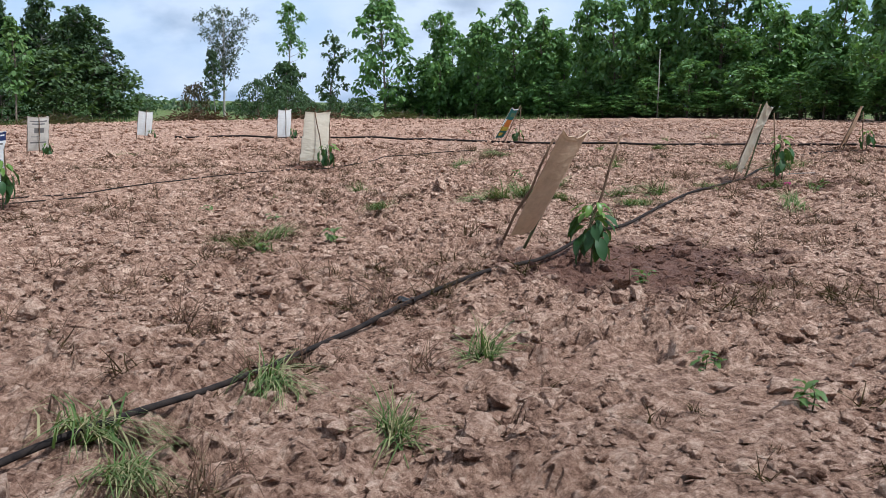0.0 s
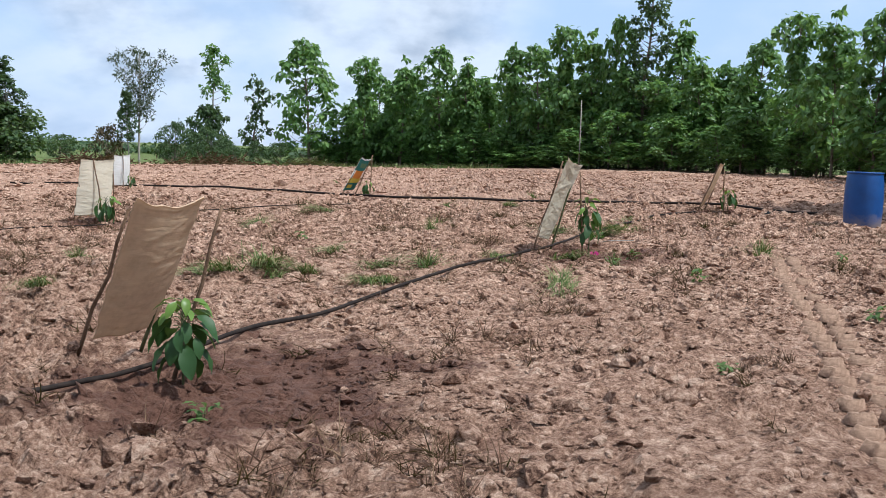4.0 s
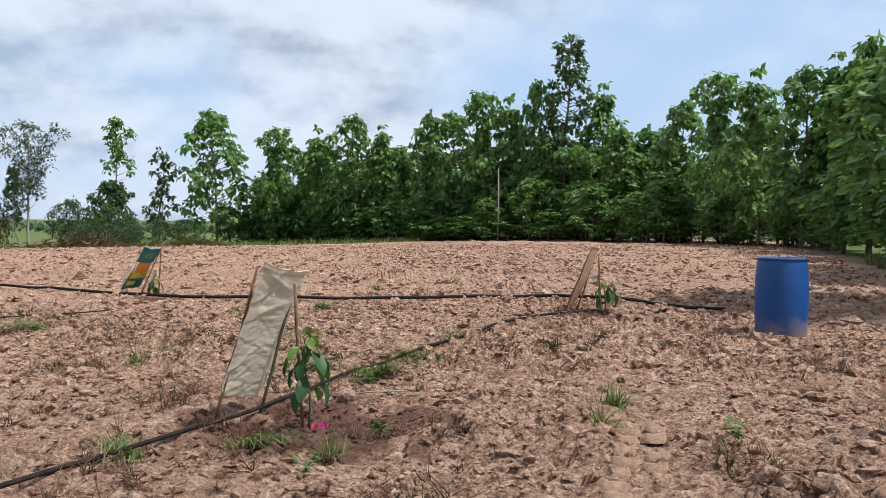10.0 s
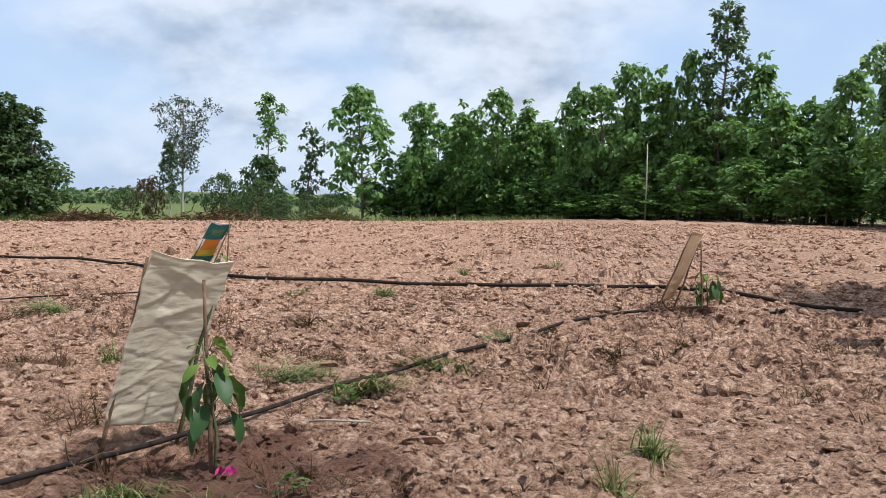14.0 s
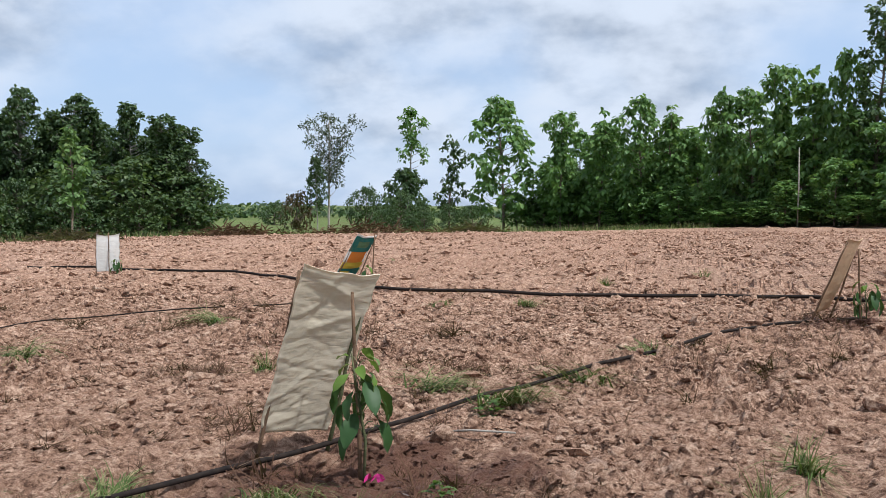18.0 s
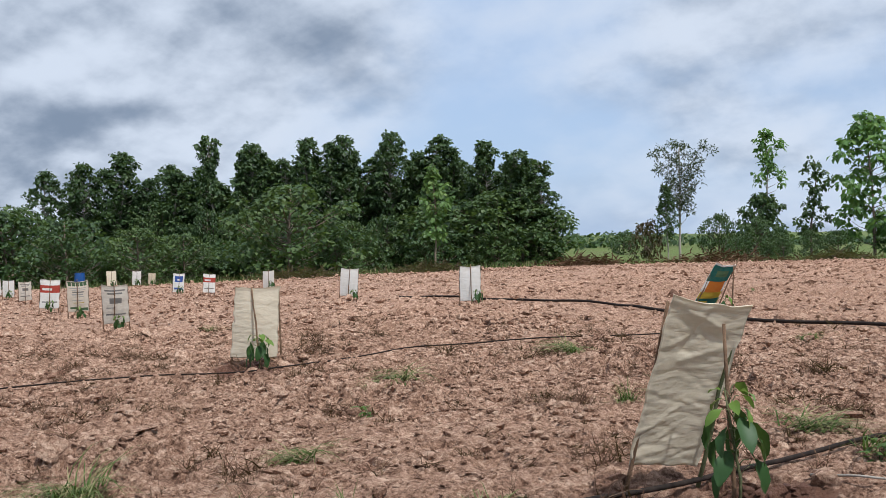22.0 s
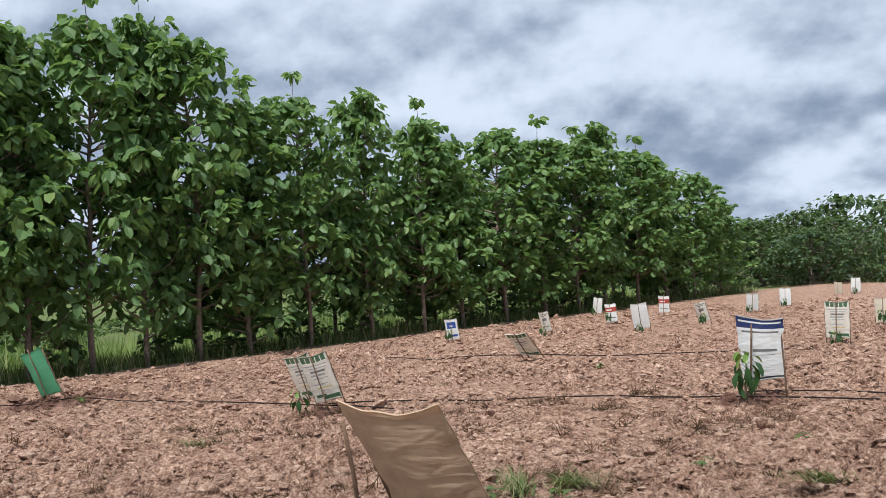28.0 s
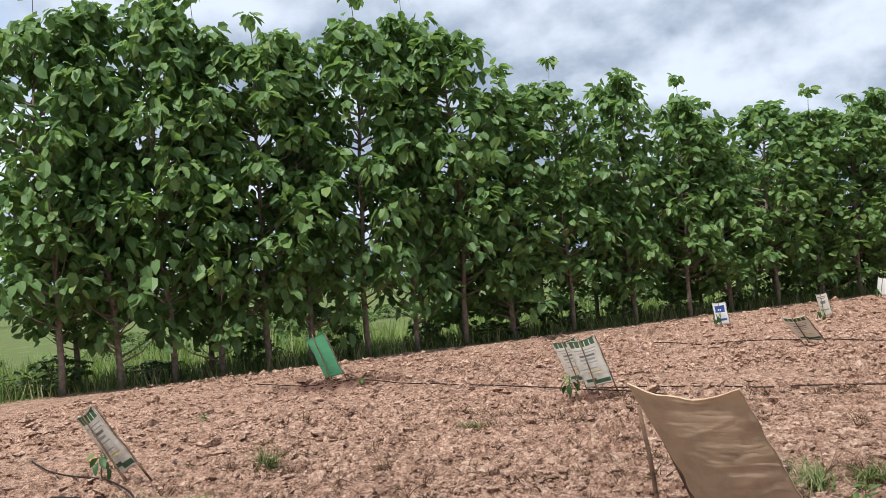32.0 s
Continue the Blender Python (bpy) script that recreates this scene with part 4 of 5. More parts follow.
REDBUSH = tree_meshes(120, 3.0, 1.9, 0.05, 1100, 0.30, RUSSET, BARK, 0.06, "round", 40)
tree_to("shrub", -30.2, 74.6, 2.7, REDBUSH, 3.0, "russet-leaved shrub at the field edge", "gap shrubs", 0.4, 0.75)

# east margin: a big leafy tree over a grassy bank
EASTBIG = tree_meshes(131, 8.8, 2.7, 0.10, 3400, 0.36, EASTLEAF, BARK, 0.13, "round", 120, round_=True, droop=0.8, puff=0.20)
tree("teak_tree", (8.8, 10.8, gz(8.8, 10.8)), EASTBIG, "large teak tree hanging over the field's grassy margin", yaw=0.3)
tree("teak_tree", (13.2, 16.6, gz(13.2, 16.6)), EASTBIG, "large teak tree hanging over the field's grassy margin", yaw=2.3)
tree("teak_tree", (14.5, 22.5, gz(14.5, 22.5)), NORTHS[1], "teak tree along the east margin", yaw=1.3, scale=(1.4, 1.4, 1.0))
for i, (x, y) in enumerate([(16.5, 29.0), (18.5, 35.5), (20.5, 42.0), (12.8, 8.0), (15.0, 18.0)]):
    tree("teak_tree", (x, y, gz(x, y)), NORTHS[i % 4], "teak tree along the east margin", yaw=i, scale=(1.3, 1.3, 1.0))

for i in range(16):
    q = i / 15
    x, y = 13.5 + 9.0 * q + tr.uniform(-0.6, 0.6), 18.0 + 33.0 * q
    tree("teak_tree", (x, y, gz(x, y)), NORTHS[i % 4], "low leafy teak regrowth along the east margin", "east regrowth", tr.uniform(0, 6), (0.95, 0.95, tr.uniform(0.32, 0.55)))

# far woods that close the horizon
fr = np.random.default_rng(8)
cen, out = [], []
for i in range(240):
    a = i / 240 * 2 * math.pi
    d = 215 + 30 * math.sin(3 * a) + fr.uniform(-8, 8)
    hh = 0.7 + 0.9 * fr.random() + 1.4 * max(0.0, math.sin(11 * a))
    m = 110
    az = fr.uniform(0, 2 * math.pi, m)
    rr = 6 * np.sqrt(fr.random(m))
    c = np.stack([d * math.sin(a) + rr * np.cos(az), d * math.cos(a) + rr * np.sin(az), hh * fr.random(m) * np.sqrt(np.clip(1 - (rr / 7) ** 2, 0, 1)) - 0.5], 1)
    cen.append(c)
    out.append(np.stack([np.cos(az), np.sin(az), 0 * az], 1))
far = new("far_woods", leaves_mesh("far_woods", np.concatenate(cen), np.concatenate(out), 1.15, WOODS, 5, wide=0.9))
tagged(far, "dark green woods closing the horizon", "woods", kind="stuff")

# heaps of cut brush along the far edge of the field
br = np.random.default_rng(17)
for x0, y0, w, h in ((-15.2, 47.0, 3.4, 0.55), (-21.0, 44.0, 2.2, 0.40), (-10.5, 51.0, 2.0, 0.35), (-30.0, 33.5, 3.0, 0.35), (-26.0, 38.0, 2.4, 0.40)):
    n = 520
    px = br.normal(0, w * 0.45, n)
    py = br.normal(0, 0.7, n)
    pz = h * np.exp(-((px / w) ** 2)) * br.random(n)
    dirs = br.normal(0, 1, (n, 3)) * (1, 1, 0.5)
    ob = new("brush_pile", leaves_mesh("brush_pile", np.stack([px, py, pz], 1), dirs, 0.55, DRY if br.random() < 0.6 else RUSSET, int(br.integers(99)), wide=0.12, droop=0.0))
    ob.matrix_basis = Matrix.LocRotScale(Vector((x0, y0, gz(x0, y0))), Euler((0, 0, 0.5)), None)
    tagged(ob, "heap of dry brown cut brush at the field edge", "brush", "brush piles", kind="stuff")

# pole among the trees
pv, pf = tube([(0, 0, -0.2), (0.03, 0.0, 2.5), (0.02, 0.02, 5.1)], [0.05, 0.045, 0.03], 8)
pole = tagged(new("bare_pole", mesh("bare_pole", pv, pf, PALEBARK, smooth=True)), "thin pale pole standing before the wood", "pole")
pole.matrix_basis = Matrix.Translation((7.6, 66.3, gz(7.6, 66.3)))


# ---------------------------------------------------------------- sack screens
def sack_mesh(tl, tr_, bl, br, mats, bars, seed, sag=0.03, belly=0.03, wrinkle=0.012, folds=(), creases=26, grid=(28, 50)):
    """A flattened sack stretched between four corners: two skins with sharp creases and soft folds, a hem at the mouth, printing face by face."""
    r = np.random.default_rng(seed)
    nu, nv = grid
    tl, tr_, bl, br = (np.array(p, float) for p in (tl, tr_, bl, br))
    u, v = np.meshgrid(np.linspace(0, 1, nu + 1), np.linspace(0, 1, nv + 1))
    P = ((1 - u) * (1 - v))[..., None] * bl + (u * (1 - v))[..., None] * br + ((1 - u) * v)[..., None] * tl + (u * v)[..., None] * tr_
    nor = np.cross(br - bl, tl - bl)
    nor /= np.linalg.norm(nor)
    upv = (tl - bl) / np.linalg.norm(tl - bl)
    W, H = np.linalg.norm(br - bl), np.linalg.norm(tl - bl)
    o = r.uniform(0, 50, 2)
    w = np.zeros_like(u)

    def ridge(cu, cv, ang, long, thick, deep):
        X, Y = (u - cu) * W, (v - cv) * H
        Y = Y + 0.012 * vnoise(u * 4 + cu * 30, v * 0 + cv * 30, seed)
        along, off = X * math.cos(ang) + Y * math.sin(ang), -X * math.sin(ang) + Y * math.cos(ang)
        return deep * np.exp(-np.abs(off) / thick) * np.clip(1 - (along / long) ** 2, 0, 1)

    for k in range(creases):
        w += ridge(r.random(), r.random() ** 1.2, r.normal(0.1, 0.35), r.uniform(0.08, 0.26), r.uniform(0.007, 0.014), wrinkle * r.uniform(0.10, 0.28) * r.choice((-1, 1)))
    for cu, cv, ang, long, thick, deep in folds:
        w += ridge(cu, cv, math.radians(ang), long, thick, deep * 0.42)
    crumple = np.abs(vnoise(u * 2.4 + o[1], v * 5.0 + 1.5 * u + o[0], seed + 6))
    w += wrinkle * (0.12 * vnoise(u * 1.8 + o[0], v * 3.2, seed + 7) + 0.22 * crumple * np.clip((v - 0.55) / 0.25, 0, 1))
    w += belly * np.sin(np.pi * u) * (0.35 + 0.65 * np.sin(np.pi * np.clip(v, 0, 1)))
    w += 0.005 * (v > 0.962)
    drop = sag * np.sin(np.pi * u) * v ** 4 + 0.010 * vnoise(u * 5, v * 0, seed + 3) * (v ** 8 - (1 - v) ** 8)
    edge = 0.010 * vnoise(v * 11, v * 0 + 2 * u.round(), seed + 5)
    P = P + nor * w[..., None] - upv * drop[..., None] + ((br - bl) / W) * (edge * (2 * u - 1))[..., None]
    gap = 0.004 + 0.012 * np.sin(np.pi * u) * np.sin(np.pi * v) ** 0.5
    gap[-1] = 0.010
    front, back = P - nor * gap[..., None] * 0.5, P + nor * gap[..., None] * 0.5
    verts = np.concatenate([front.reshape(-1, 3), back.reshape(-1, 3)])
    n = (nu + 1) * (nv + 1)
    faces, idx = [], []
    for j in range(nv):
        for i in range(nu):
            a = j * (nu + 1) + i
            k = 0
            cu, cv = (i + 0.5) / nu, (j + 0.5) / nv
            for u0, u1, v0, v1, mi in bars:
                if u0 <= cu <= u1 and v0 <= cv <= v1:
                    k = mi
            faces += [(a, a + 1, a + nu + 2, a + nu + 1), (n + a, n + a + nu + 1, n + a + nu + 2, n + a + 1)]
            idx += [k, k]
    for j in range(nv):
        for a in (j * (nu + 1), j * (nu + 1) + nu):
            faces.append((a, a + nu + 1, n + a + nu + 1, n + a))
            idx.append(0)
    for i in range(nu):
        for a in (i, nv * (nu + 1) + i):
            faces.append((a, n + a, n + a + 1, a + 1))
            idx.append(0)
    return mesh("sack", verts, faces, mats, idx, smooth=True)


def stake_mesh(a, b, r0=0.011, seed=0, mat=None):
    r = np.random.default_rng(seed)
    a, b = np.array(a, float), np.array(b, float)
    q = np.linspace(0, 1, 6)[:, None]
    p = a + (b - a) * q + r.normal(0, 0.006, (6, 3)) * np.sin(np.pi * q)
    return mesh("stake", *tube(p, r0 * (1.1 - 0.35 * q[:, 0]), 7), mat or STICK, smooth=True)


def sack_screen(corners, base, mats, bars, label, stakes, seed, group="sack screens", **kw):
    """A sack on stakes that shades a sapling. Corners and stakes are in the world; base is the thing's place."""
    ob = thing("sack_screen", base, label, "plant screen", group)
    b = np.array(base)
    part("sack", sack_mesh(*[np.array(c) - b for c in corners], mats, bars, seed, **kw), ob)
    for i, (p, q, *m) in enumerate(stakes):
        part("stake", stake_mesh(np.array(p) - b, np.array(q) - b, 0.012, seed + i, *m), ob)
    return ob


def low_of(x, y, dz=-0.08):
    return (x, y, gz(x, y) + dz)


# the four near ones
sack_screen(((-4.91, -1.00, 0.87), (-4.66, -0.51, 0.86), (-5.28, -0.64, 0.00), (-5.05, -0.15, 0.00)), (-5.1, -0.7, gz(-5.1, -0.7)), [TAN], (), "tan woven sack leaning on stakes beside a sapling",
            [(low_of(-5.40, -0.62), (-4.97, -0.94, 0.80)), (low_of(-5.17, -0.12), (-4.73, -0.50, 0.80), GREENSTICK), (low_of(-4.78, -0.83), (-4.46, -0.92, 0.83))], 3, sag=0.06, belly=0.05, wrinkle=0.012, creases=60, grid=(48, 88))
sack_screen(((-1.75, 4.80, 1.14), (-1.51, 5.32, 1.06), (-2.06, 4.94, 0.22), (-1.86, 5.44, 0.13)), (-1.95, 5.0, gz(-1.95, 5.0)), [CREAM], (), "cream woven sack stretched on stakes beside a leafy sapling",
            [(low_of(-2.125, 4.99), (-1.80, 4.87, 1.10)), (low_of(-1.86, 5.38), (-1.58, 5.31, 0.98), GREENSTICK), (low_of(-1.50, 4.99), (-1.57, 5.04, 0.98))], 8, sag=0.03, belly=-0.03, wrinkle=0.014, creases=70, grid=(48, 88),
            folds=((0.50, 0.90, -14, 0.26, 0.030, 0.030), (0.42, 0.80, 62, 0.16, 0.022, -0.030), (0.64, 0.80, -20, 0.20, 0.025, -0.026), (0.55, 0.68, 22, 0.20, 0.030, 0.026), (0.22, 0.24, 24, 0.20, 0.012, 0.016), (0.30, 0.14, 18, 0.20, 0.012, -0.014), (0.40, 0.32, 30, 0.16, 0.012, 0.014), (0.20, 0.07, 8, 0.20, 0.014, 0.016)))
sack_screen(((1.84, 11.03, 1.12), (2.05, 11.50, 1.10), (1.54, 11.15, 0.32), (1.76, 11.62, 0.34)), (1.65, 11.3, gz(1.65, 11.3)), [TAN], (), "narrow tan sack leaning over a small sapling",
            [(low_of(1.47, 11.15), (1.84, 11.05, 1.08)), (low_of(1.72, 11.60), (2.02, 11.50, 1.06)), (low_of(2.02, 11.2), (1.98, 11.25, 1.0))], 12, sag=0.02, belly=0.05, wrinkle=0.012, creases=40)
dbars = [(0, 1, 0.0, 0.25, 1), (0, 1, 0.25, 0.38, 2), (0.15, 0.9, 0.38, 0.62, 3), (0, 1, 0.62, 0.95, 1), (0.25, 0.8, 0.72, 0.86, 4), (0.1, 0.5, 0.08, 0.18, 2)]
sack_screen(((-4.84, 14.85, 0.98), (-4.66, 15.3, 0.95), (-5.22, 14.75, 0.26), (-5.02, 15.2, 0.26)), (-5.05, 15.0, gz(-5.05, 15.0)), [WHITE, INK_TEAL, INK_YELLOW, INK_ORANGE, INK_GREEN], dbars, "teal, orange and yellow printed sack on stakes",
            [(low_of(-5.3, 14.75), (-4.86, 14.86, 0.95)), (low_of(-5.05, 15.2), (-4.62, 15.3, 1.04)), (low_of(-4.65, 15.0), (-4.62, 15.05, 0.98))], 15, belly=0.03)
sack_screen(((-8.60, 8.43, 0.89), (-8.22, 8.80, 0.88), (-8.70, 8.43, 0.02), (-8.27, 8.78, 0.02)), (-8.5, 8.6, gz(-8.5, 8.6)), [CREAM], (), "cream woven sack standing upright on two stakes",
            [(low_of(-8.72, 8.44), (-8.60, 8.46, 0.86)), (low_of(-8.22, 8.80), (-8.24, 8.80, 0.84)), (low_of(-8.25, 8.50), (-8.45, 8.55, 0.88))], 18, sag=0.02, wrinkle=0.014, creases=50, grid=(40, 70))
ibars = [(0, 1, 0.83, 0.99, 1), (0.05, 0.95, 0.91, 0.94, 0), (0.30, 0.85, 0.46, 0.50, 2), (0.1, 0.9, 0.76, 0.78, 2), (0.3, 0.8, 0.40, 0.42, 3), (0.0, 1.0, 0.03, 0.06, 4)]
sack_screen(((-11.45, 2.75, 0.71), (-11.33, 3.25, 0.66), (-11.53, 2.82, -0.065), (-11.40, 3.25, -0.04)), (-11.55, 2.95, gz(-11.55, 2.95)), [WHITE, INK_NAVY, INK_GREY, INK_PALE, INK_BLACK], ibars, "white sack with a navy printed band, on two stakes",
            [(low_of(-11.60, 2.86), (-11.48, 2.79, 0.66)), (low_of(-11.35, 3.25), (-11.36, 3.22, 0.62)), (low_of(-11.38, 2.85), (-11.36, 2.90, 0.60))], 22, wrinkle=0.010, creases=36, grid=(40, 70))


# sacks further off: six kinds built once, then set in rows
GREENHEAD = [(0.07 + 0.18 * k, 0.20 + 0.18 * k, 0.85, 0.95, 1) for k in range(5)] + [(0.05, 0.95, 0.965, 0.98, 1), (0.12, 0.88, 0.76, 0.78, 2), (0.2, 0.85, 0.70, 0.72, 2), (0.25, 0.8, 0.62, 0.65, 4), (0.2, 0.75, 0.55, 0.57, 2), (0.3, 0.8, 0.48, 0.50, 2), (0.2, 0.7, 0.36, 0.38, 2), (0.3, 0.8, 0.28, 0.30, 3), (0.1, 0.5, 0.10, 0.16, 1), (0.4, 0.95, 0.05, 0.11, 1)]
GREYTEXT = [(0.1, 0.9, 0.84, 0.87, 1), (0.2, 0.8, 0.77, 0.79, 1), (0.3, 0.75, 0.52, 0.66, 1), (0.15, 0.5, 0.40, 0.42, 1), (0.12, 0.9, 0.22, 0.25, 1)]
REDTOP = [(0, 1, 0.55, 0.80, 1), (0.1, 0.6, 0.62, 0.70, 0), (0.1, 0.9, 0.2, 0.24, 2)]
BLUEMARK = [(0.15, 0.85, 0.55, 0.85, 1), (0.35, 0.6, 0.62, 0.70, 0), (0.1, 0.9, 0.14, 0.24, 1)]
KINDS = {
    "plain": ([CREAM], (), "cream woven sack on short stakes over a sapling"),
    "white": ([WHITE], (), "white woven sack on short stakes over a sapling"),
    "green": ([STAINED, INK_GREEN, INK_PALE, INK_YELLOW, INK_GREY], GREENHEAD, "white sack with green print on stakes over a sapling"),
    "grey": ([GREY, INK_GREY], GREYTEXT, "grey sack with dark lines of print on stakes"),
    "red": ([WHITE, INK_RED, INK_GREY], REDTOP, "white sack with a red printed panel on stakes"),
    "blue": ([WHITE, INK_BLUE], BLUEMARK, "white sack with blue print leaning on stakes"),
    "net": ([GREENNET], (), "bright green plastic sack leaning on stakes"),
}
MADE = {}
for i, (k, (mats, bars, label)) in enumerate(KINDS.items()):
    w, h = 0.50, 0.78
    MADE[k] = sack_screen(((-w / 2, 0.0, 0.14 + h), (w / 2, 0.0, 0.13 + h), (-w / 2 * 0.96, 0.02, 0.12), (w / 2 * 0.98, 0.02, 0.12)), (0, 0, 0), mats, bars, label,
                          [((-0.25, 0.03, -0.12), (-0.24, 0.02, 0.90)), ((0.24, 0.03, -0.12), (0.25, 0.02, 0.88)), ((-0.02, -0.10, -0.1), (0.0, -0.03, 0.95))], 30 + i)
    MADE[k]["place"] = 0

used = set()


def set_sack(kind, x, y, lean=0.0, tilt=20.0, yaw=60.0, scale=1.0):
    m = Matrix.Translation((x, y, gz(x, y))) @ Matrix.Rotation(radians(yaw), 4, "Z") @ Matrix.Rotation(radians(tilt), 4, "X") @ Matrix.Rotation(radians(lean), 4, "Y") @ Matrix.Diagonal((scale, scale, scale, 1))
    if kind not in used:
        used.add(kind)
        MADE[kind].matrix_basis = m
        return MADE[kind]
    return copy_thing(MADE[kind], m)


FAR_SACKS = [("white", -10.75, 17.12, 0, 0), ("white", -14.85, 18.12, 4, 0), ("grey", -14.72, 11.40, 3, 0), ("green", -19.14, 13.76, 0, 0), ("red", -21.54, 14.62, 0, 0), ("grey", -25.98, 16.85, 0, 0),
             ("white", -30.07, 18.86, 0, 0), ("white", -31.5, 19.3, 0, 0), ("plain", -33.0, 25.2, 0, 0), ("white", -32.0, 25.6, 0, 0), ("plain", -34.0, 28.0, 0, 0), ("blue", -24.98, 21.67, 0, 0), ("red", -22.2, 20.45, 0, 0),
             ("white", -21.9, 22.7, 0, 0), ("green", -17.75, 6.32, 0, 0), ("plain", -22.0, 9.0, 0, 0), ("red", -23.6, 10.3, -6, 0), ("white", -30.4, 8.6, 0, 0), ("white", -32.7, 10.4, 0, 0), ("plain", -38.5, 14.4, 0, 0),
             ("white", -39.5, 15.5, 0, 0), ("grey", -34.0, 15.2, 0, 0), ("white", -34.6, 15.9, 0, 0), ("white", -35.4, 16.6, 0, 0), ("blue", -34.2, 16.7, 0, 0), ("grey", -26.6, 6.2, -14, 0), ("red", -33.3, 6.5, 0, 0),
             ("white", -25.5, 4.3, -16, -8), ("red", -30.5, 4.3, -6, 0), ("white", -36.0, 4.6, 20, 0), ("grey", -27.3, 2.0, -18, -8), ("blue", -26.9, -0.6, -14, -8)]
sr = random.Random(3)
for k, x, y, lean, tilt in FAR_SACKS:
    set_sack(k, x, y, lean * 0.6 + sr.uniform(-4, 4), 3 + sr.uniform(-7, 9) - tilt * 0.6, 58 + sr.uniform(-16, 16), 0.78 if math.hypot(x, y) > 27 else 0.92)
set_sack("green", -19.5, 1.0, -6, 48, 62)
set_sack("green", -13.45, -2.20, -13, 14, 72, 0.95)
set_sack("green", -14.75, -2.62, -13, 16, 70, 0.95)
set_sack("net", -17.74, -7.80, -14, 16, 66, 1.1)
set_sack("green", -8.35, -6.0, -22, 24, 66, 0.95)


# ---------------------------------------------------------------- saplings
def blade_leaf(length, width, seed, mat, bend=0.35):
    """One smooth leaf on a thin stalk, folded along its midrib and bending down along its length."""
    n = 8
    q = np.linspace(-0.22, 1, n + 1)
    w = width * 0.5 * np.sin(np.pi * np.clip(q * 0.95 + 0.04, 0.0, 1)) ** 0.7 * (q >= 0) + 0.0022
    z = -bend * length * np.clip(q, 0, 1) ** 2
    rows = []
    for i in range(n + 1):
        wave = 0.06 * width * math.sin(i * 2.1 + seed)
        rows += [(-w[i], q[i] * length, z[i] + w[i] * 0.32 + wave), (0, q[i] * length, z[i]), (w[i], q[i] * length, z[i] + w[i] * 0.32 - wave)]
    f = [(i * 3 + j, i * 3 + j + 1, i * 3 + j + 4, i * 3 + j + 3) for i in range(n) for j in range(2)]
    return mesh("leaf", rows, f, mat, smooth=True)


LEAVES = [blade_leaf(0.20, 0.105, 1, SAPLEAF), blade_leaf(0.165, 0.088, 2, SAPLEAF), blade_leaf(0.14, 0.072, 3, YOUNGLEAF, 0.45)]


def sapling(x, y, height, leaves, seed, label, droop=25.0, scale=1.0, low=0.30, lean=(0.0, 0.01)):
    """Stem with hanging leaves; those near the top are young, light and less steep."""
    r = random.Random(seed)
    z = gz(x, y)
    ob = thing("sapling", (x, y, z), label, "sapling", "saplings")
    pts = [(0, 0, -0.05), (0.01, 0.0, height * 0.35), (-0.01 + lean[0] * 0.5, 0.015, height * 0.7), (lean[0], lean[1], height)]
    pieces = [tube(pts, [0.009, 0.008, 0.006, 0.004], 6)]
    for i in range(leaves):
        q = low + (1 - low) * ((i + 0.5) / leaves) ** 0.75
        young = q > 0.80
        lf = new("leaf", LEAVES[2] if young else LEAVES[r.choice((0, 0, 1))])
        lf.parent = ob
        tilt = droop * 0.35 + r.uniform(-25, 30) if young else droop + 14 * (1 - q) + r.uniform(-26, 20)
        s = scale * (0.85 if young else 1.0) * r.uniform(0.8, 1.12)
        turn, reach = i * 2.4 + r.uniform(-0.5, 0.5), (0.04 + 0.10 * r.random() * (1.25 - q)) * scale
        foot = Vector((lean[0] * max(0.0, q - 0.35), 0.008, height * q))
        node = foot + Vector((-math.sin(turn) * reach, math.cos(turn) * reach, 0.35 * reach))
        pieces.append(tube([foot - Vector((0, 0, 0.02)), foot * 0.5 + node * 0.5 + Vector((0, 0, 0.006)), node], [0.0035, 0.003, 0.0025], 4, False))
        lf.matrix_basis = Matrix.Translation(node) @ Matrix.Rotation(turn, 4, "Z") @ Matrix.Translation((0, 0.2 * 0.2 * s, 0)) @ Matrix.Rotation(radians(-min(86.0, tilt)), 4, "X") @ Matrix.Rotation(radians(r.uniform(-30, 30)), 4, "Y") @ Matrix.Diagonal((s, s, s, 1))
    part("stem", mesh("stem", *joined(pieces), GREENSTICK, smooth=True), ob)
    return ob


sapling(-4.66, -0.98, 0.50, 34, 1, "dark green drooping sapling in watered soil", 36, 0.80)
sapling(-1.46, 4.90, 0.70, 22, 2, "broad-leaved sapling with light green new leaves", 42, 0.78, 0.34, (-0.06, -0.02))
first = sapling(2.05, 11.15, 0.42, 12, 3, "small dark sapling under a tan sack", 66, 0.9)
sapling(-4.72, 14.9, 0.35, 9, 4, "small sapling beside a printed sack", 40, 0.8)
sapling(-8.22, 8.42, 0.44, 16, 5, "dark drooping sapling before a cream sack", 70, 0.95)
sapling(-11.16, 2.74, 0.58, 18, 6, "sapling with light new leaves before a white sack", 60, 0.95)
sapling(-8.55, -6.5, 0.28, 9, 7, "small sapling beside a leaning sack", 40, 0.7)
sapling(-13.30, -2.62, 0.34, 10, 8, "small sapling at the foot of a leaning printed sack", 50, 0.75)
for i, (k, x, y, *_) in enumerate(FAR_SACKS):
    if i % 7 != 5:
        tagged(copy_thing(first, pose(x + 0.27, y - 0.15, gz(x + 0.27, y - 0.15), 0, 0, i * 57) @ Matrix.Diagonal((0.72, 0.72, 0.72, 1))), "small sapling before a sack screen")

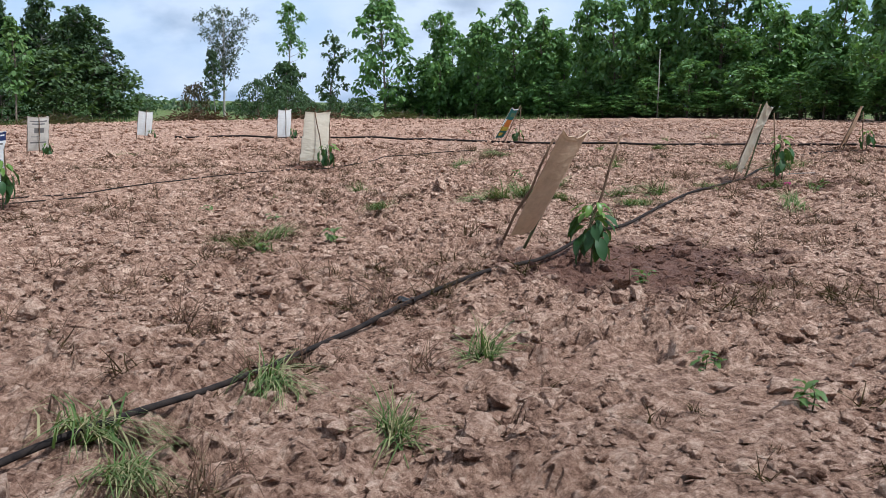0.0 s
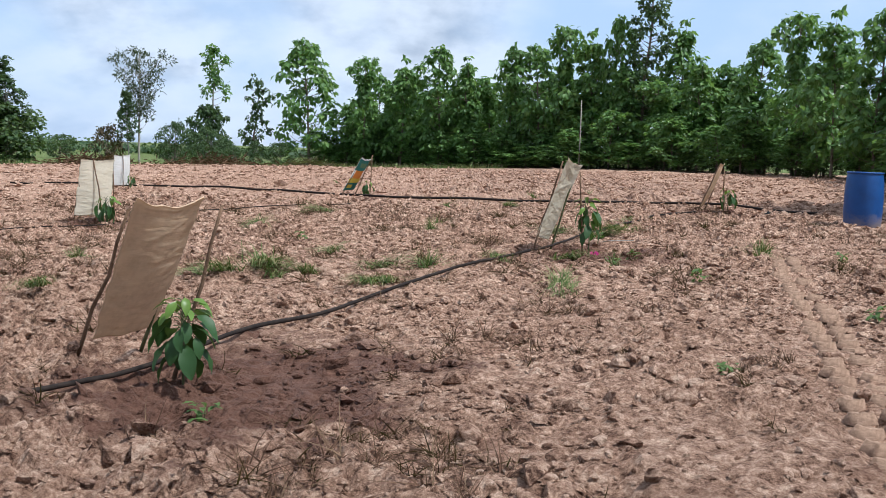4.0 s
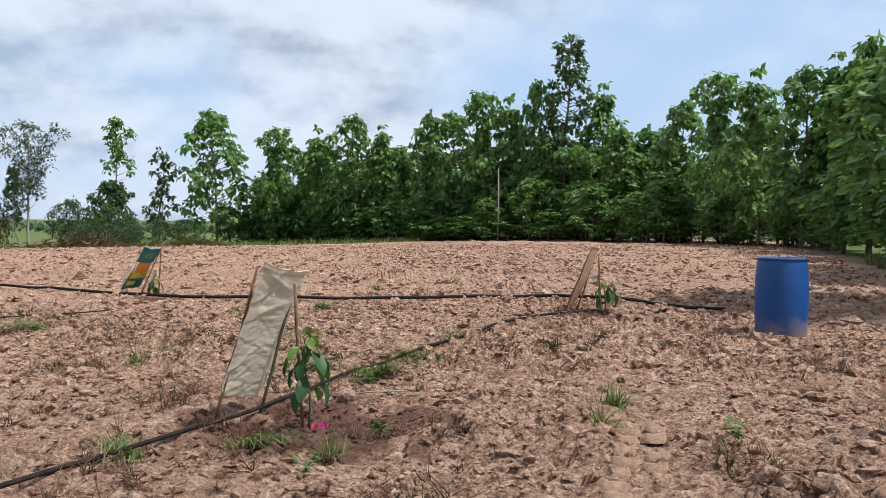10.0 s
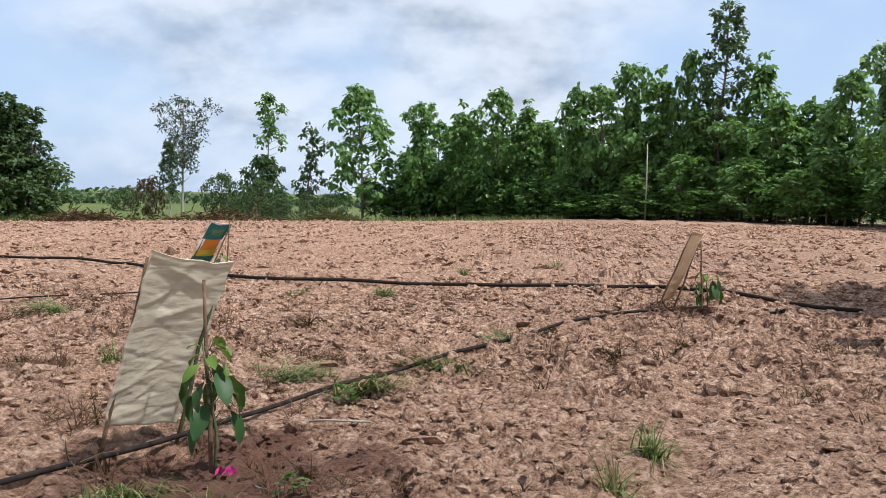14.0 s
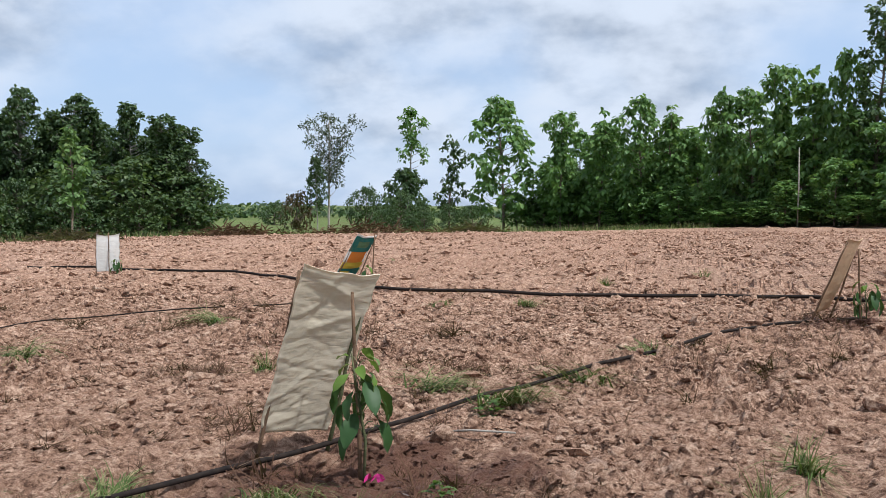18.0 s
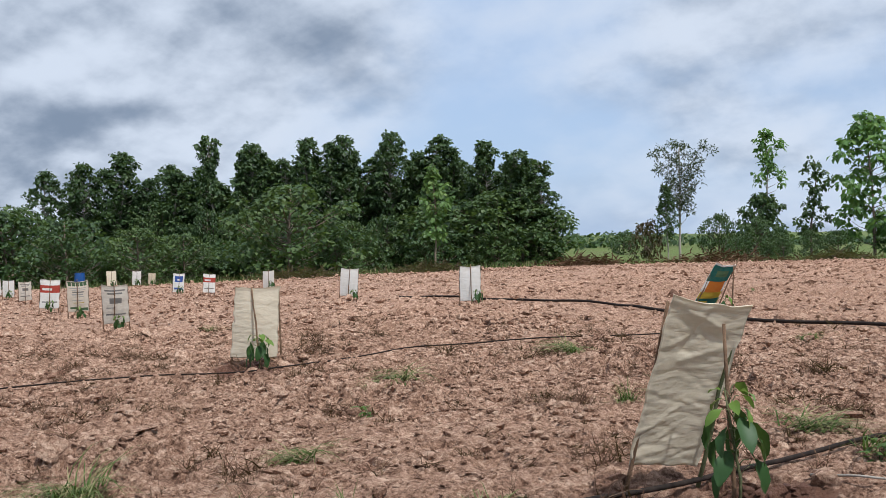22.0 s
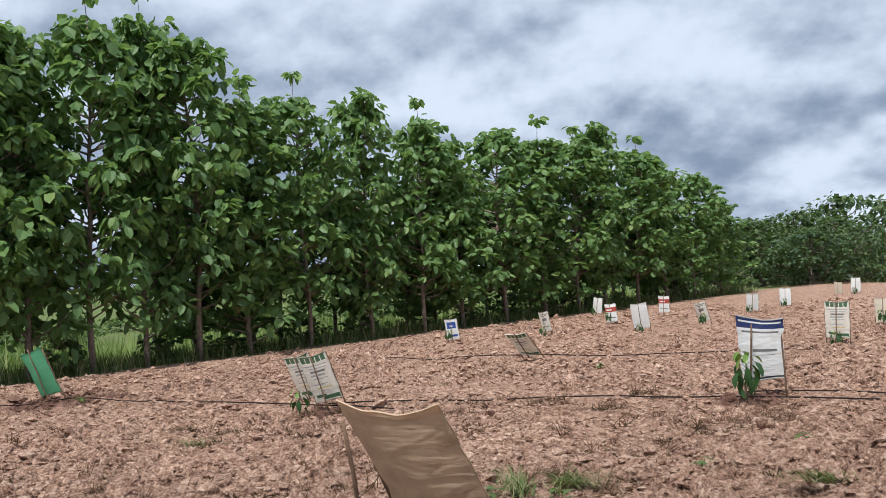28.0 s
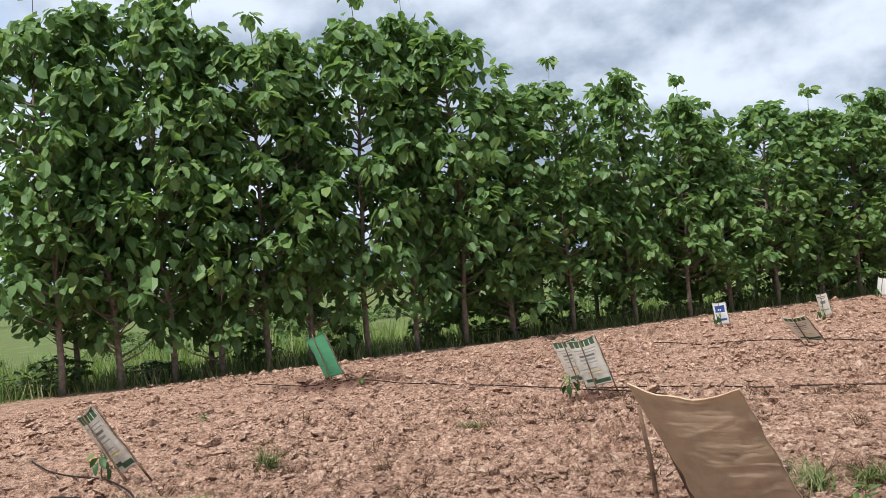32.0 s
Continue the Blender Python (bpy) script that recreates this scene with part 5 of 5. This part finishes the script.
rb = thing("ribbon_tag", (-1.40, 4.86, gz(-1.40, 4.86)), "pink ribbon tied at the foot of a sapling", "ribbon")
for i, (ax, ay) in enumerate(((0.03, 0.4), (-0.025, 1.5), (0.02, 2.6))):
    q = np.linspace(-1, 1, 6)
    v = [(ax + 0.03 * t * math.cos(ay) + s * 0.010, 0.03 * t * math.sin(ay), 0.05 + 0.03 * (1 - t * t) + 0.008 * s) for t in q for s in (-1, 1)]
    part("bow", mesh("bow", v, [(2 * k, 2 * k + 1, 2 * k + 3, 2 * k + 2) for k in range(5)], PINK, smooth=True), rb)


# ---------------------------------------------------------------- drum
def lathe(profile, sides=48):
    a = np.linspace(0, 2 * np.pi, sides, endpoint=False)
    v = np.array([(r * math.cos(t), r * math.sin(t), z) for r, z in profile for t in a])
    f = [(i * sides + j, i * sides + (j + 1) % sides, (i + 1) * sides + (j + 1) % sides, (i + 1) * sides + j) for i in range(len(profile) - 1) for j in range(sides)]
    return v, f


def drum(x, y, scale=1.0):
    ob = thing("plastic_drum", (x, y, gz(x, y) - 0.03), "open-topped blue plastic drum, muddy at its foot", "drum", "drums")
    ob.scale = (scale,) * 3
    prof = [(0.0, 0.02), (0.22, 0.0), (0.262, 0.012), (0.276, 0.05), (0.284, 0.16), (0.290, 0.30), (0.292, 0.46), (0.290, 0.62), (0.282, 0.76), (0.270, 0.87), (0.262, 0.905), (0.262, 0.918), (0.252, 0.918), (0.250, 0.88), (0.262, 0.76), (0.270, 0.3), (0.25, 0.05), (0.0, 0.05)]
    part("body", mesh("body", *lathe(prof), BLUE, smooth=True), ob)
    ring = [(0.262, 0.90), (0.276, 0.905), (0.278, 0.925), (0.268, 0.932), (0.256, 0.925), (0.256, 0.905)]
    part("rim", mesh("rim", *lathe(ring + ring[:1]), BLUE, smooth=True), ob)
    return ob


drum(3.56, 9.02)
drum(-43.5, 31.2, 0.9)


# ---------------------------------------------------------------- hoses
def smooth_line(pts, step=0.10):
    p = np.array(pts, float)
    d = np.r_[0, np.cumsum(np.hypot(*np.diff(p, axis=0).T))]
    s = np.arange(0, d[-1], step)
    out = np.stack([np.interp(s, d, p[:, 0]), np.interp(s, d, p[:, 1])], 1)
    k = np.ones(7) / 7
    pad = np.concatenate([np.repeat(out[:1], 3, 0), out, np.repeat(out[-1:], 3, 0)])
    return np.stack([np.convolve(pad[:, 0], k, "valid"), np.convolve(pad[:, 1], k, "valid")], 1)


def hose(name, pts, radius, label):
    p = smooth_line(pts)
    z = ground_z(p[:, 0], p[:, 1])
    pad = np.pad(z, 3, "edge")
    zz = np.maximum.reduce([pad[k:k + len(z)] for k in range(7)])
    zz = np.convolve(np.pad(zz, 4, "edge"), np.ones(9) / 9, "valid")
    return tagged(new(name, mesh(name, *tube(np.column_stack([p, zz + radius * 0.7 + 0.004]), radius, 8), HOSE, smooth=True)), label, "hose", "irrigation hoses")


for line in HOSES:
    hose(*line)


# ---------------------------------------------------------------- weeds
def tuft_mesh(seed, blades, length, mat, spread=0.75, width=0.006, lying=False):
    r = np.random.default_rng(seed)
    V, F = [], []
    for b in range(blades):
        az, lean, L = r.uniform(0, 2 * np.pi), abs(r.normal(0.5, 0.4)) * spread + 0.08, length * r.uniform(0.45, 1.1)
        o = np.array([r.normal(0, 0.035), r.normal(0, 0.035), -0.02])
        if lying:
            az, lean = (0.0, 2.6)[b % 5 == 0] + r.normal(0, 0.55), r.uniform(0.65, 1.05)
            o = np.array([r.normal(0, 0.07), r.normal(0, 0.06), r.uniform(0, 0.035)])
        d, s = np.array([math.cos(az), math.sin(az), 0]), np.array([-math.sin(az), math.cos(az), 0])
        k = len(V)
        for i, t in enumerate((0, 0.35, 0.7, 1.0)):
            a = lean * (0.5 + 1.3 * t)
            p = o + d * L * t * math.sin(min(a, 1.7)) + np.array([0, 0, L * t * math.cos(min(a, 1.62))])
            ww = width * (1 - 0.9 * t)
            V += [p - s * ww, p + s * ww]
        F += [(k + 2 * i, k + 2 * i + 1, k + 2 * i + 3, k + 2 * i + 2) for i in range(3)]
    return mesh("grass_tuft", V, F, mat)


TUFTS = [tuft_mesh(200 + i, 120, 0.38 if i % 3 else 0.30, GRASS, 1.3, 0.0052, lying=i % 3 != 0) for i in range(6)]
STALKS = [tuft_mesh(220 + i, 24, 0.30, DRY, 1.3, 0.0048) for i in range(4)]
NEAR_TUFTS = [(-6.47, -4.12), (-7.05, -4.85), (-6.76, -5.23), (-5.49, -3.7), (-6.62, 1.92), (-7.12, 4.2), (-5.84, -4.67), (-5.53, 3.18), (-5.04, 3.73), (-3.71, 2.52), (-4.53, 3.63), (-3.84, 2.43), (-3.8, 3.69), (-3.19, 8.5), (-3.32, 4.14),
              (-2.12, 2.25), (-1.29, 4.26), (0.76, 5.45), (-3.3, 3.68), (-2.56, 4.31), (-2.96, 12.8), (-1.01, 6.6), (-0.17, 9.0), (-1.75, 4.4), (0.5, 4.85), (-1.60, 7.0), (-3.3, 7.8), (-0.55, 7.52), (-1.8, 12.6), (-1.01, 15.75), (0.56, 17.7),
              (-5.86, 8.01), (-5.2, 10.6), (-4.46, 5.05), (-4.98, 3.6), (-8.02, 3.18), (-5.3, 3.0), (-4.75, 3.3), (-7.45, 0.32), (-10.95, -3.35), (-9.02, -4.98), (-7.54, -0.05), (-22.5, 13.75), (-13.05, 12.1)]
NEAR_SPRIGS = [(-4.37, -1.73), (-4.4, -3.75), (-4.11, -4.45), (-6.85, 0.2), (-7.39, -0.24), (-0.79, 2.6), (-1.49, -0.61), (0.42, 1.25), (0.06, 0.8), (1.24, 4.3), (-1.40, 3.68), (-0.99, 4.62), (-5.14, 10.47), (-4.95, 6.34), (-11.26, 13.51), (-16.68, 1.91), (-8.65, 2.47), (-16.35, -6.76), (-7.63, 1.37), (-1.08, 6.39), (-13.18, -8.06), (-5.94, 20.56)]
wr = random.Random(5)
for x, y in NEAR_TUFTS:
    ob = new("grass_tuft", TUFTS[wr.randrange(6)])
    s = wr.uniform(0.8, 1.25)
    ob.matrix_basis = Matrix.LocRotScale(Vector((x, y, gz(x, y))), Euler((wr.uniform(-0.25, 0.25), wr.uniform(-0.25, 0.25), wr.uniform(0, 6))), Vector((s * 1.15, s * 0.9, s * 0.8)))
    tagged(ob, "uprooted green grass tuft on dry clods", "grass tuft", "grass tufts")
WEEDLEAF = [blade_leaf(0.075, 0.034, 5, WEED), blade_leaf(0.055, 0.028, 6, WEED)]
for n, (x, y) in enumerate(NEAR_SPRIGS):
    s = wr.uniform(0.8, 1.3)
    ob = thing("weed_sprig", (x, y, gz(x, y)), "small leafy green weed in dry soil", "weed", "weeds")
    part("stem", mesh("stem", *tube([(0, 0, -0.03), (0.01, 0, 0.06 * s), (0.0, 0.01, 0.12 * s)], [0.004, 0.003, 0.002], 5), GREENSTICK, smooth=True), ob)
    for i in range(15):
        lf = new("leaf", WEEDLEAF[i % 2])
        lf.parent = ob
        lf.matrix_basis = Matrix.Translation((wr.uniform(-0.05, 0.05), wr.uniform(-0.05, 0.05), (0.02 + 0.10 * i / 15) * s)) @ Matrix.Rotation(i * 2.4, 4, "Z") @ Matrix.Rotation(radians(wr.uniform(-20, 50)), 4, "X") @ Matrix.Diagonal((s, s, s, 1))
pieces = []
base = [(np.array([v.co for v in m.vertices]), [tuple(p.vertices) for p in m.polygons]) for m in STALKS]
spots = [(wr.uniform(-13, 4), wr.uniform(-6, 14)) for i in range(650)]
for i in range(190):
    cx, cy = wr.uniform(-13, 3.5), wr.uniform(-6, 13)
    spots += [(cx + wr.gauss(0, 0.16), cy + wr.gauss(0, 0.13)) for k in range(wr.randint(4, 12))]
for x, y in spots:
    if float(outside(np.array([x]), np.array([y]))[0]) > -0.5 or math.hypot(x, y) < 0.6:
        continue
    s = wr.uniform(0.4, 1.0)
    a_, b_ = track_offset(x, y)
    if abs(a_ - 0.1) < 0.4:
        continue
    m = np.array(Matrix.LocRotScale(Vector((x, y, gz(x, y))), Euler((wr.uniform(-0.8, 0.8), wr.uniform(-0.8, 0.8), wr.uniform(0, 6))), Vector((s * 1.2, s, s * 0.5))))
    v, f = base[wr.randrange(4)]
    pieces.append((v @ m[:3, :3].T + m[:3, 3], f))
tagged(new("dry_stalks", mesh("dry_stalks", *joined(pieces), DRY)), "dead brown weed stalks turned up by the plough", "dry weeds", kind="stuff")

# grass along the margins: one sheet of blades
gr = np.random.default_rng(31)


def verge(name, n, pick, length, label, mat=None):
    p = pick(n)
    keep = outside(p[:, 0], p[:, 1]) > 0.15
    p = p[keep]
    n = len(p)
    az, L = gr.uniform(0, 2 * np.pi, n), length * gr.uniform(0.4, 1.2, n)
    z = ground_z(p[:, 0], p[:, 1]) - 0.02
    b = np.column_stack([p, z])
    s = np.stack([-np.sin(az), np.cos(az), 0 * az], 1) * (0.022 * L + 0.010)[:, None]
    t = b + np.stack([np.cos(az) * L * 0.45, np.sin(az) * L * 0.45, L], 1)
    v = np.stack([b - s, b + s, t], 1).reshape(-1, 3)
    return tagged(new(name, mesh(name, v, np.arange(3 * n).reshape(-1, 3), mat or GRASS)), label, "grass", kind="stuff")


def west_strip(n):
    k, o = gr.uniform(-20, 36, n), np.abs(gr.normal(0, 3.0, n))
    return np.stack([-24.2 - 0.73 * k - 0.68 * o, -9.2 + 0.68 * k - 0.73 * o], 1)


def north_strip(n):
    k, o = gr.uniform(-30, 92, n), np.abs(gr.normal(0, 7.0, n))
    return np.stack([-52 + 0.785 * k - 0.62 * o, 27.5 + 0.62 * k + 0.785 * o], 1)


def east_strip(n):
    k, o = gr.uniform(-4, 24, n), np.abs(gr.normal(0, 2.0, n))
    return np.stack([4.6 + 0.36 * k + 0.93 * o, 4.0 + 0.93 * k - 0.36 * o], 1)


for i in range(40):
    k, o = wr.uniform(-22, 36), wr.uniform(9, 60)
    x, y = -24.2 - 0.73 * k - 0.68 * o, -9.2 + 0.68 * k - 0.73 * o
    tree("shrub", (x, y, gz(x, y)), PALESHRUBS[i % 2], "green shrub in the fields beyond the teak row", "west field shrubs", wr.uniform(0, 6), (wr.uniform(0.5, 1.2), wr.uniform(0.5, 1.2), wr.uniform(0.3, 0.8)))
def west_beyond(n):
    k, o = gr.uniform(-22, 36, n), gr.uniform(5, 24, n)
    return np.stack([-24.2 - 0.73 * k - 0.68 * o, -9.2 + 0.68 * k - 0.73 * o], 1)


verge("tall_grass", 26000, west_beyond, 1.25, "tall yellow-green grass beyond the teak row", REED)
verge("west_grass", 16000, west_strip, 0.45, "rough green grass and weeds under the teak row")
verge("north_grass", 14000, north_strip, 0.42, "green grass strip beyond the ploughed field")
verge("east_grass", 18000, east_strip, 0.42, "green grass on the east bank")
for i in range(20):
    k = -18 + i * 2.5
    x, y = -25.2 - 0.73 * k, -10.1 + 0.68 * k
    tree("low_shrub", (x, y, gz(x, y)), LOW[i % 2], "low leafy weeds at the foot of the teak trees", "row undergrowth", wr.uniform(0, 6), (wr.uniform(0.5, 1.1), wr.uniform(0.5, 1.1), wr.uniform(0.35, 0.9)))
for i in range(30):
    k, o = wr.uniform(3.5, 20), wr.uniform(0.5, 3.4)
    x, y = 4.6 + 0.36 * k + 0.93 * o, 4.0 + 0.93 * k - 0.36 * o
    tree("low_shrub", (x, y, gz(x, y)), LOW[i % 2], "low dark green weeds on the shaded bank", "bank shrubs", wr.uniform(0, 6), (wr.uniform(0.6, 1.1), wr.uniform(0.6, 1.1), wr.uniform(0.35, 0.9)))

# ---------------------------------------------------------------- loose small things
cv, cf = tube([(-1.32, 5.75, gz(-1.32, 5.75) + 0.05), (-1.05, 5.68, gz(-1.05, 5.68) + 0.06), (-0.78, 5.60, gz(-0.78, 5.60) + 0.05)], [0.008, 0.007, 0.006], 6)
tagged(new("dry_cane", mesh("dry_cane", cv, cf, PALEBARK, smooth=True)), "pale dry cane lying on watered soil", "stick")
sv, sf = tube([(0, 0, -0.1), (0.004, 0.0, 0.10), (0.0, 0.006, 0.19)], [0.04, 0.036, 0.034], 10)
st = tagged(new("wooden_stump", mesh("wooden_stump", sv, sf, STICK, smooth=True)), "short cut wooden stump in the soil", "stump")
st.matrix_basis = Matrix.Translation(low_of(2.45, 3.09, 0.0))


WATER = Mat("muddy_water", rough=0.04, spec=0.5).color((0.16, 0.10, 0.07)).m
for px_, py_, pr in ((-1.10, 4.84, 0.085), (-1.50, 4.76, 0.06)):
    ring = [(pr * (1.3 + 0.4 * math.sin(3 * a + px_)) * math.cos(a), pr * (0.7 + 0.2 * math.sin(2 * a)) * math.sin(a)) for a in np.linspace(0, 2 * math.pi, 20, endpoint=False)]
    pv = [(0, 0, 0)] + [(a, b, 0) for a, b in ring] + [(0, 0, -0.012)] + [(a, b, -0.012) for a, b in ring]
    pf = [(0, k, k % 20 + 1) for k in range(1, 21)] + [(21, 21 + k % 20 + 1, 21 + k) for k in range(1, 21)]
    pool = tagged(new("puddle", mesh("puddle", pv, pf, WATER)), "small shiny puddle in watered soil beside a sapling", "puddle", "puddles")
    level = sorted(gz(px_ + a, py_ + b) for a, b in ring + [(0, 0), (0.04, 0.02), (-0.05, 0.02), (0.02, -0.03)])
    pool.matrix_basis = Matrix.Translation((px_, py_, level[len(level) // 4]))


def film(name, x, y, size, mat, label, seed, lift=0.08):
    n = 14
    u, v = np.meshgrid(np.linspace(-1, 1, n), np.linspace(-1, 1, n))
    rr = 1 - 0.25 * np.abs(vnoise(np.arctan2(v, u) * 1.5, u * 0 + seed, seed))
    h = lift * np.clip(0.9 - np.hypot(u, v), 0, 1) + 0.05 * np.abs(vnoise(u * 2.2 + seed, v * 2.2, seed)) + 0.01
    p = np.stack([u * rr * size[0] / 2, v * rr * size[1] / 2, h * (1 + 0.4 * u)], -1).reshape(-1, 3)
    f = [(j * n + i, j * n + i + 1, (j + 1) * n + i + 1, (j + 1) * n + i) for j in range(n - 1) for i in range(n - 1)]
    k = len(p)
    both = np.concatenate([p, p - (0, 0, 0.004)])
    f += [tuple(i + k for i in q[::-1]) for q in f]
    ob = tagged(new(name, mesh(name, both, f, mat, smooth=True)), label, "plastic scrap")
    ob.matrix_basis = Matrix.Translation((x, y, gz(x, y)))
    return ob


film("plastic_scrap", 0.67, -0.47, (0.28, 0.20), BLACKFILM, "crumpled black plastic film on the soil", 2, 0.10)
film("plastic_scrap", 3.15, 2.45, (0.35, 0.3), WHITEFILM, "crumpled white plastic bag on the soil", 5, 0.18)
film("plastic_scrap", -6.02, -2.42, (0.20, 0.12), BLACKFILM, "black rubber flap at the hose joint", 7, 0.05)
film("plastic_scrap", 2.85, 11.3, (0.16, 0.12), BLACKFILM, "small black plastic scrap in the soil", 9, 0.04)
